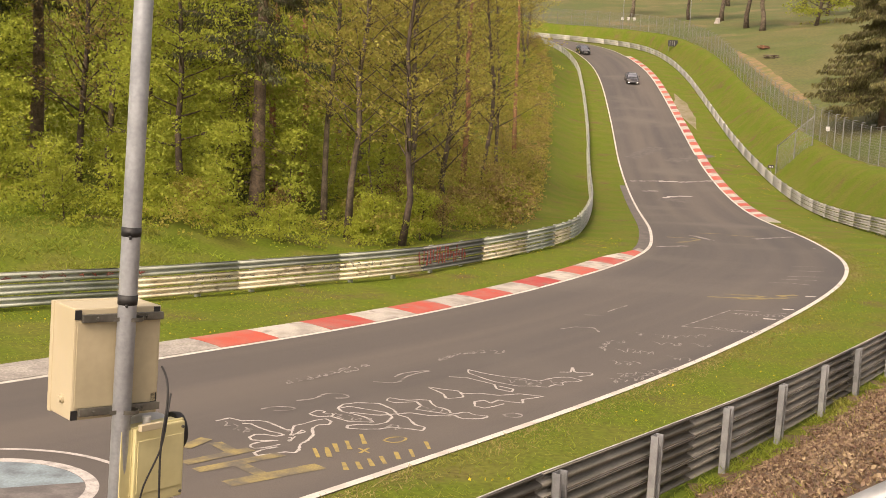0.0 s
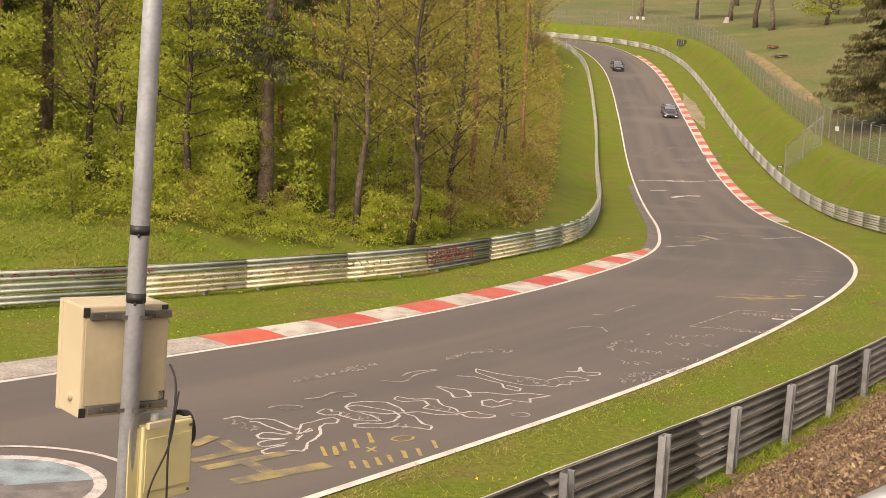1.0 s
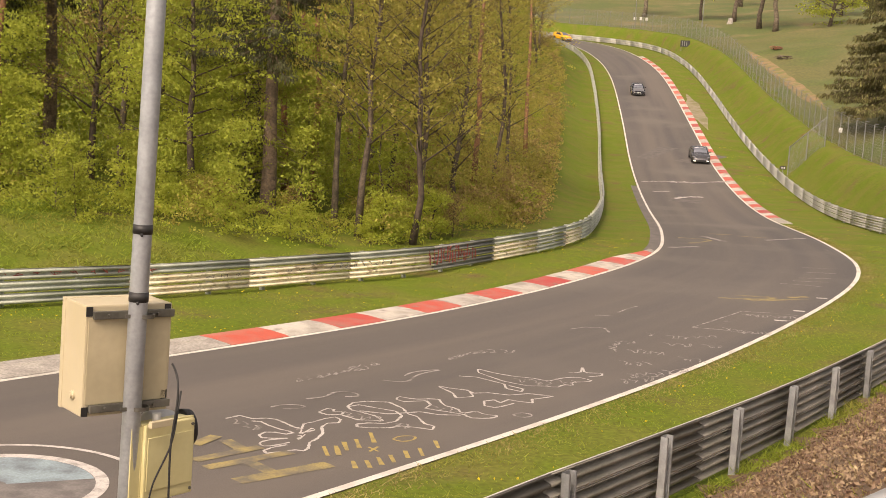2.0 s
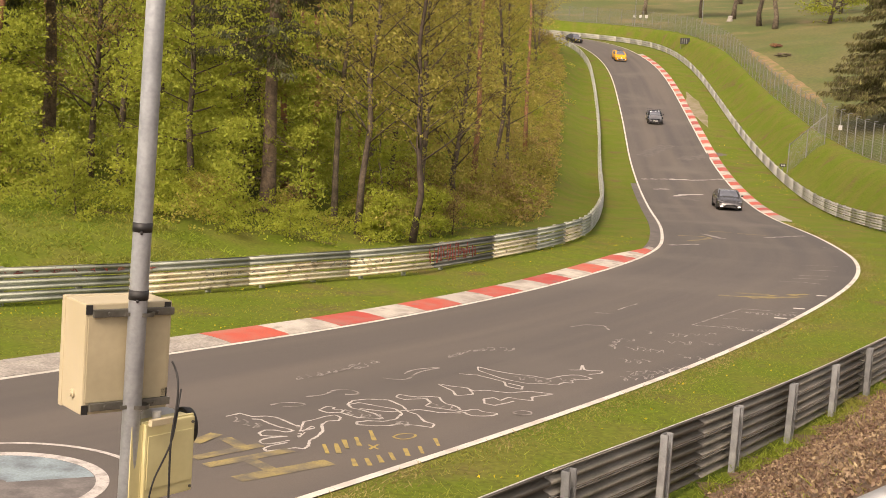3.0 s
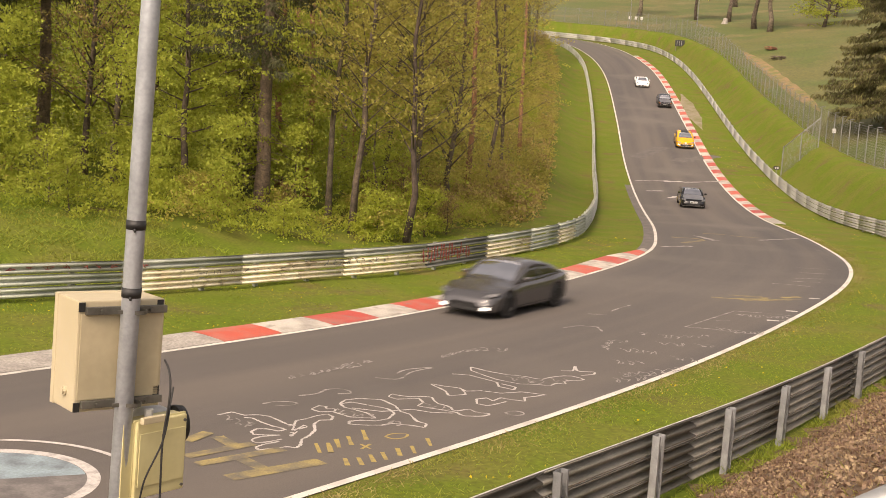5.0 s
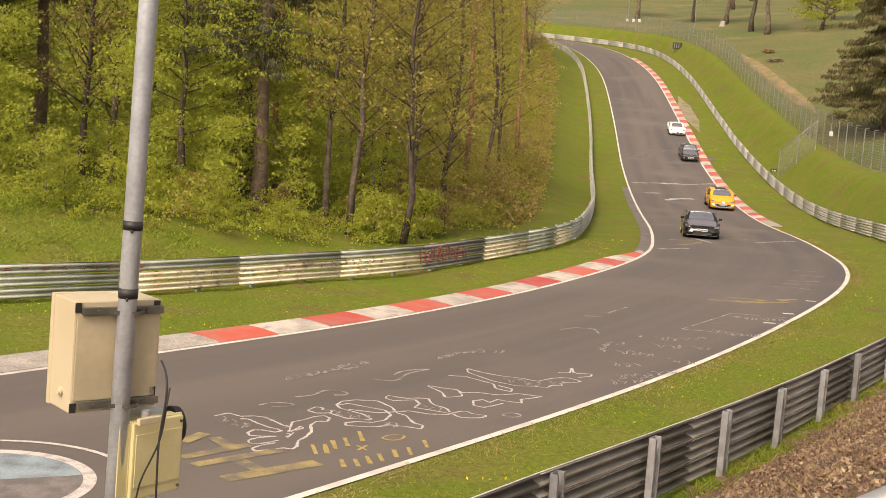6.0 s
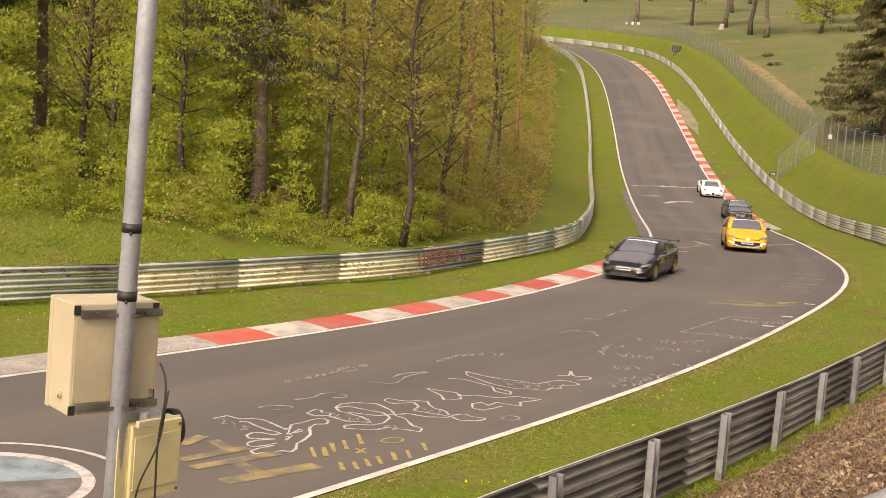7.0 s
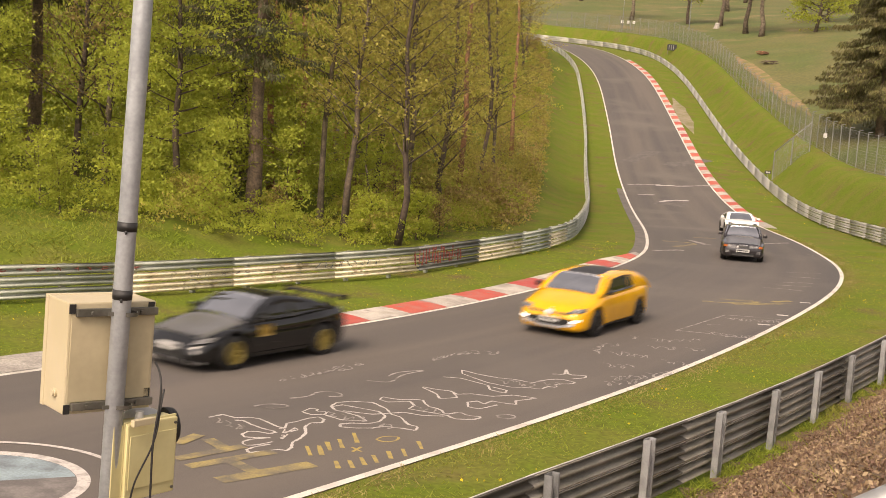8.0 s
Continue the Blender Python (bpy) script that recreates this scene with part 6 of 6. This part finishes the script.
scrawl([(7.13, 28.81), (7.51, 28.44), (8.19, 28.4)])
scrawl([(8.18, 31.08), (8.73, 31.0), (9.52, 30.96)])
faded([(-2.67, 18.14), (-2.48, 18.37), (-2.15, 18.36), (-2.27, 18.15), (-2.47, 18.11)])
faded([(-2.19, 18.9), (-1.88, 19.22), (-1.76, 19.54), (-1.49, 19.61), (-1.36, 19.35), (-1.57, 19.25)])
faded([(-1.02, 20.79), (-0.67, 20.75), (-0.35, 21.55), (-0.0, 22.06), (-0.42, 21.77), (-0.64, 21.29)])
faded([(3.15, 27.81), (3.57, 28.22), (4.03, 28.18), (4.07, 27.57)])
faded([(1.27, 18.7), (1.44, 18.87), (1.58, 18.77), (1.42, 18.56), (1.27, 18.66)])
faded([(6.33, 28.82), (8.31, 31.74), (9.01, 31.61), (9.75, 31.35)])
faded([(6.33, 28.82), (7.04, 28.65), (7.4, 28.39), (8.13, 28.19)])
faded([(7.39, 29.95), (7.79, 30.08)])
faded([(8.65, 29.31), (8.87, 29.41)])
faded([(9.19, 30.41), (9.43, 30.38)])
faded([(13.34, 42.85), (14.67, 42.92)])
faded([(13.02, 41.34), (14.1, 41.33)])
faded([(12.23, 39.58), (13.39, 39.74)])
faded([(11.79, 38.76), (12.96, 38.72)])
faded([(11.1, 37.91), (11.82, 37.81), (12.34, 37.49)])
faded([(16.81, 51.22), (16.95, 50.75)])
faded([(4.04, 30.15), (4.54, 30.15)])
faded([(4.74, 30.78), (5.07, 31.41), (5.45, 32.0)])
letter_bar([(-1.58, 16.0), (-1.47, 15.53)])
letter_bar([(-1.41, 16.07), (-1.32, 15.59)])
letter_bar([(-1.32, 16.31), (-1.23, 15.86)])
letter_bar([(-1.16, 16.5), (-1.07, 16.04)])
letter_bar([(-0.98, 16.95), (-0.88, 16.39)])
letter_bar([(-1.11, 15.37), (-1.04, 15.02)])
letter_bar([(-0.93, 15.44), (-0.85, 15.09)])
letter_bar([(-0.78, 15.63), (-0.7, 15.27)])
letter_bar([(-0.62, 15.79), (-0.54, 15.42)])
letter_bar([(-0.42, 16.06), (-0.36, 15.68)])
letter_bar([(-0.22, 16.24), (-0.16, 15.85)])
letter_bar([(0.0, 16.72), (0.06, 16.31)])
marking("yellow_loop", "small yellow painted loop on the asphalt", [stroke([(-0.62, 16.64), (-0.51, 16.85), (-0.32, 16.89), (-0.34, 16.67), (-0.5, 16.56), (-0.62, 16.64)], 0.04, layer())], "paint_yellow_fresh")
marking("yellow_cross", "small yellow painted cross on the asphalt", [stroke([(-0.95, 16.13), (-0.79, 15.92)], 0.045, layer(), False), stroke([(-0.92, 15.89), (-0.81, 16.18)], 0.045, layer(), False)], "paint_yellow_fresh")


# ---- painted scribbles on the inner guardrail ----
def rail_scribble(s0, s1, z0, z1, mat, label, n, seed, width=0.025):
    rng = random.Random(seed)
    pieces = []
    for k in range(n):
        s = s0 + (s1 - s0) * (k + 0.2) / n
        w = (s1 - s0) / n * 0.7
        pts = [(s + w * rng.random(), z0 + (z1 - z0) * rng.random()) for _ in range(5)]
        path = []
        for a, z in pts:
            p = at(a, rail_left(a) - 0.093)
            path.append(Vector((p[0], p[1], p[2] + z)))
        pieces.append(tube(path, [width / 2] * len(path), 4))
    v, f = join(pieces)
    tagged(new("rail_scribble", mesh("rail_scribble", v, f, mat)), label, "graffiti", "scribbles on the guardrail", kind="structure")


rail_scribble(3.2, 9.6, 0.70, 0.88, "paint_red", "faded red sprayed scribble on the guardrail", 14, 1)
rail_scribble(15.8, 18.6, 0.45, 0.62, "rail_black", "black sprayed loops on the cream guardrail", 9, 2)
rail_scribble(20.4, 23.4, 0.25, 0.85, "paint_red", "dark red sprayed patches on the guardrail", 16, 3, 0.04)
rail_scribble(11, 15, 0.42, 0.55, "paint_grey", "faint grey sprayed marks on the guardrail", 8, 4, 0.015)


# ---- grass, flowers, fallen leaves ----
def blades(rng, x, y, h, w):
    n = len(x)
    z = ground(x, y)
    base = np.stack([x, y, z - 0.01], 1)
    az = rng.uniform(0, 6.28, n)
    d = np.stack([np.cos(az), np.sin(az), np.zeros(n)], 1)
    hh = h * rng.uniform(0.5, 1.4, (n, 1))
    ww = w * rng.uniform(0.6, 1.3, (n, 1))
    lean = rng.normal(size=(n, 3)) * np.array([1, 1, 0]) * hh * 1.3
    tip = base + lean + np.array([0, 0, 1]) * hh
    return np.stack([base - d * ww, base + d * ww, tip + d * ww * 0.3, tip - d * ww * 0.3], 1)


def build_grass():
    rng = np.random.default_rng(77)
    sets = []
    for n, slo, shi, llo, lhi, h, w in ((34000, -2, 45, -3.98, -7.6, 0.035, 0.010), (36000, -2, 40, 5.1, 12.5, 0.035, 0.014), (22000, -2, 16, 10, 20, 0.10, 0.02)):
        s = rng.uniform(slo, shi, n)
        lat = rng.uniform(min(llo, lhi), max(llo, lhi), n)
        c = np.stack([np.interp(s, SS, CL[:, k]) for k in range(2)], 1)
        t = np.stack([np.interp(s, SS, TG[:, k]) for k in range(2)], 1)
        x, y = c[:, 0] - t[:, 1] * lat, c[:, 1] + t[:, 0] * lat
        clump = np.array([noise.noise(Vector((a * 0.9, b * 0.9, 7))) for a, b in zip(x, y)])
        k = clump + rng.normal(size=n) * 0.35 > -0.15
        if lhi > 5 and slo < 35:
            k &= lat > 4.98
        sets.append(blades(rng, x[k], y[k], h, w))
    tagged(new("grass", quads("grass", np.concatenate(sets), "blades")), "short uneven grass on the verges and banks", "grass", kind="stuff")
    # ragged grass that creeps over the outer edge line, and tufts under the near guardrail
    s = rng.uniform(-2, 60, 13000)
    lat = -3.96 - np.abs(rng.normal(size=13000)) * 0.30
    c = np.stack([np.interp(s, SS, CL[:, k]) for k in range(2)], 1)
    t = np.stack([np.interp(s, SS, TG[:, k]) for k in range(2)], 1)
    a = blades(rng, c[:, 0] - t[:, 1] * lat, c[:, 1] + t[:, 0] * lat, 0.04, 0.012)
    s = rng.uniform(-2, 26, 4500)
    s = s[np.array([noise.noise(Vector((q * 0.8, 0, 1))) for q in s]) > -0.1]
    lat = -np.interp(s, [-40, 12, 30], [7.1, 7.25, 8.0]) - 0.1 - np.abs(rng.normal(size=len(s))) * 0.22
    c = np.stack([np.interp(s, SS, CL[:, k]) for k in range(2)], 1)
    t = np.stack([np.interp(s, SS, TG[:, k]) for k in range(2)], 1)
    b = blades(rng, c[:, 0] - t[:, 1] * lat, c[:, 1] + t[:, 0] * lat, 0.13, 0.009)
    tagged(new("verge_edge", quads("verge_edge", a, "blades_dry")), "dry ragged grass and soil along the white line", "grass", kind="stuff")
    tagged(new("grass_tufts", quads("grass_tufts", b, "blades")), "ragged green tufts under the guardrail", "grass", kind="stuff")
    # dandelions
    M["dandelion"] = material("dandelion", (0.75, 0.55, 0.02), 0.7, 0, 0.1, 3, 30, 0)
    pos = []
    for lo, hi, l0, l1, n in ((0, 40, 5.2, 10, 500), (2, 40, -4.4, -7, 260), (80, 110, -5.5, -8.3, 300), (45, 75, -6, -9, 60)):
        s, lat = rng.uniform(lo, hi, n), rng.uniform(min(l0, l1), max(l0, l1), n)
        keep = np.array([noise.noise(Vector((q * 0.35, r * 0.6, 2))) for q, r in zip(s, lat)]) > 0.02
        for q, r in zip(s[keep], lat[keep]):
            p = at(q, r)
            pos.append((p[0], p[1], ground_at(p[0], p[1]) + 0.07))
    pos = np.array(pos)
    tagged(new("dandelions", quads("dandelions", np.concatenate([leaf_quads(rng, pos, 0.045, 0.8), leaf_quads(rng, pos + 0.004, 0.045, 0.5)]), "dandelion")), "small yellow dandelion heads in the grass", "flowers", kind="stuff")
    # fallen leaves on the near bank
    n = 75000
    x, y = rng.uniform(2, 13, n), rng.uniform(9, 24, n)
    s, lat = lateral(x, y)
    k = (lat < -rail_right(s) - 0.25) & (lat > -14)
    x, y = x[k], y[k]
    pos = np.stack([x, y, ground(x, y) + rng.uniform(0.005, 0.05, len(x))], 1)
    tagged(new("fallen_leaves", quads("fallen_leaves", leaf_quads(rng, pos, 0.05, 0.35), "dead_leaf")), "dry brown fallen leaves covering the bank", "leaves", kind="stuff")
    n = 5000
    x, y = rng.uniform(-2, 16, n), rng.uniform(5, 27, n)
    s, lat = lateral(x, y)
    k = (lat < -rail_right(s) - 0.25) & (lat > -14) & (np.array([noise.noise(Vector((a * 0.7, b * 0.7, 5))) for a, b in zip(x, y)]) > 0.1)
    tagged(new("bank_grass", quads("bank_grass", blades(rng, x[k], y[k], 0.09, 0.008), "blades")), "thin grass growing through the leaves", "grass", kind="stuff")


build_grass()


# ---- what moves ----
def drive(car, wheels, long, stops):
    """Key a car along the road: stops are seconds, the distance s of its nose, and its offset to the left."""
    ts, ss, ls = (np.array(v, float) for v in zip(*stops))
    fit_s = spline(ts, np.stack([ss, ls], 1), np.arange(0, 8.01, 0.25))
    rows = []
    for t, (s, lat) in zip(np.arange(0, 8.01, 0.25), fit_s):
        f, b = Vector(at(s + 0.75, lat, 0.005)), Vector(at(s + long - 0.9, lat, 0.005))
        fwd = (f - b).normalized()
        left = Vector((-fwd.y, fwd.x, 0)).normalized()
        up = fwd.cross(left).normalized()
        m = Matrix((left * -1, fwd, up)).transposed().to_4x4()
        m.translation = (f + b) / 2
        rows.append((float(t), m))
    walk(car, rows)
    # the wheels roll
    for wheel, sgn in wheels:
        base = wheel.matrix_basis.copy()
        walk(wheel, [(k / 10, base @ Matrix.Rotation(radians(-80 * sgn * k), 4, "X")) for k in range(81)])


def motions():
    drive(grey, grey_wheels, 4.43, [(0, 151.5, -0.5), (0.5, 139.3, -1.5), (1, 126.2, -2.2), (1.5, 112.7, -2.6), (3, 68.5, -1.7), (3.5, 52.5, -0.2), (4, 39.3, 1.5), (4.5, 26.6, 2.5), (5.5, 1, 2.3), (6.5, -25, 1.2), (8, -66, 1.0)])
    drive(black, black_wheels, 4.24, [(0, 181.7, 2.7), (0.5, 171.3, 2.2), (1, 162, 1.8), (1.5, 152.3, 1.4), (3, 120.3, 0.3), (3.5, 108.6, -0.1), (4, 97, -0.3), (4.5, 84.5, -0.2), (6, 44.6, 1.5), (6.5, 34.6, 2.3), (7, 25.2, 2.7), (7.5, 15.4, 2.7), (8, 4.1, 2.75)])
    drive(yellow, yellow_wheels, 4.3, [(0, 262, 0.5), (1.5, 217, 1.5), (3, 170.6, 0.8), (3.5, 155.6, -0.6), (4, 140.5, -1.7), (4.5, 124, -2.2), (6, 72.5, -2.3), (6.5, 54.5, -1.3), (7, 40.0, -0.3), (7.5, 27.4, 0.3), (8, 13.7, 0.0)])
    drive(dark, dark_wheels, 4.43, [(0, 284, 0.5), (1.5, 238, 1.5), (3, 194.5, 2.6), (3.5, 178.9, 2.3), (4, 164.1, 0.5), (4.5, 149.3, -1.4), (6, 101, -2.8), (6.5, 84.3, -2.9), (7, 66.5, -2.8), (7.5, 49, -1.6), (8, 34.7, -0.1)])
    drive(white, white_wheels, 3.99, [(0, 309, 0.5), (1.5, 262, 1), (3, 213, 2.6), (4, 181.1, 2.9), (4.5, 164.7, 1.1), (6, 116.8, -2.8), (6.5, 100, -3), (7, 82.6, -2.85), (7.5, 67, -2.5), (8, 51.5, -1.4)])


motions()
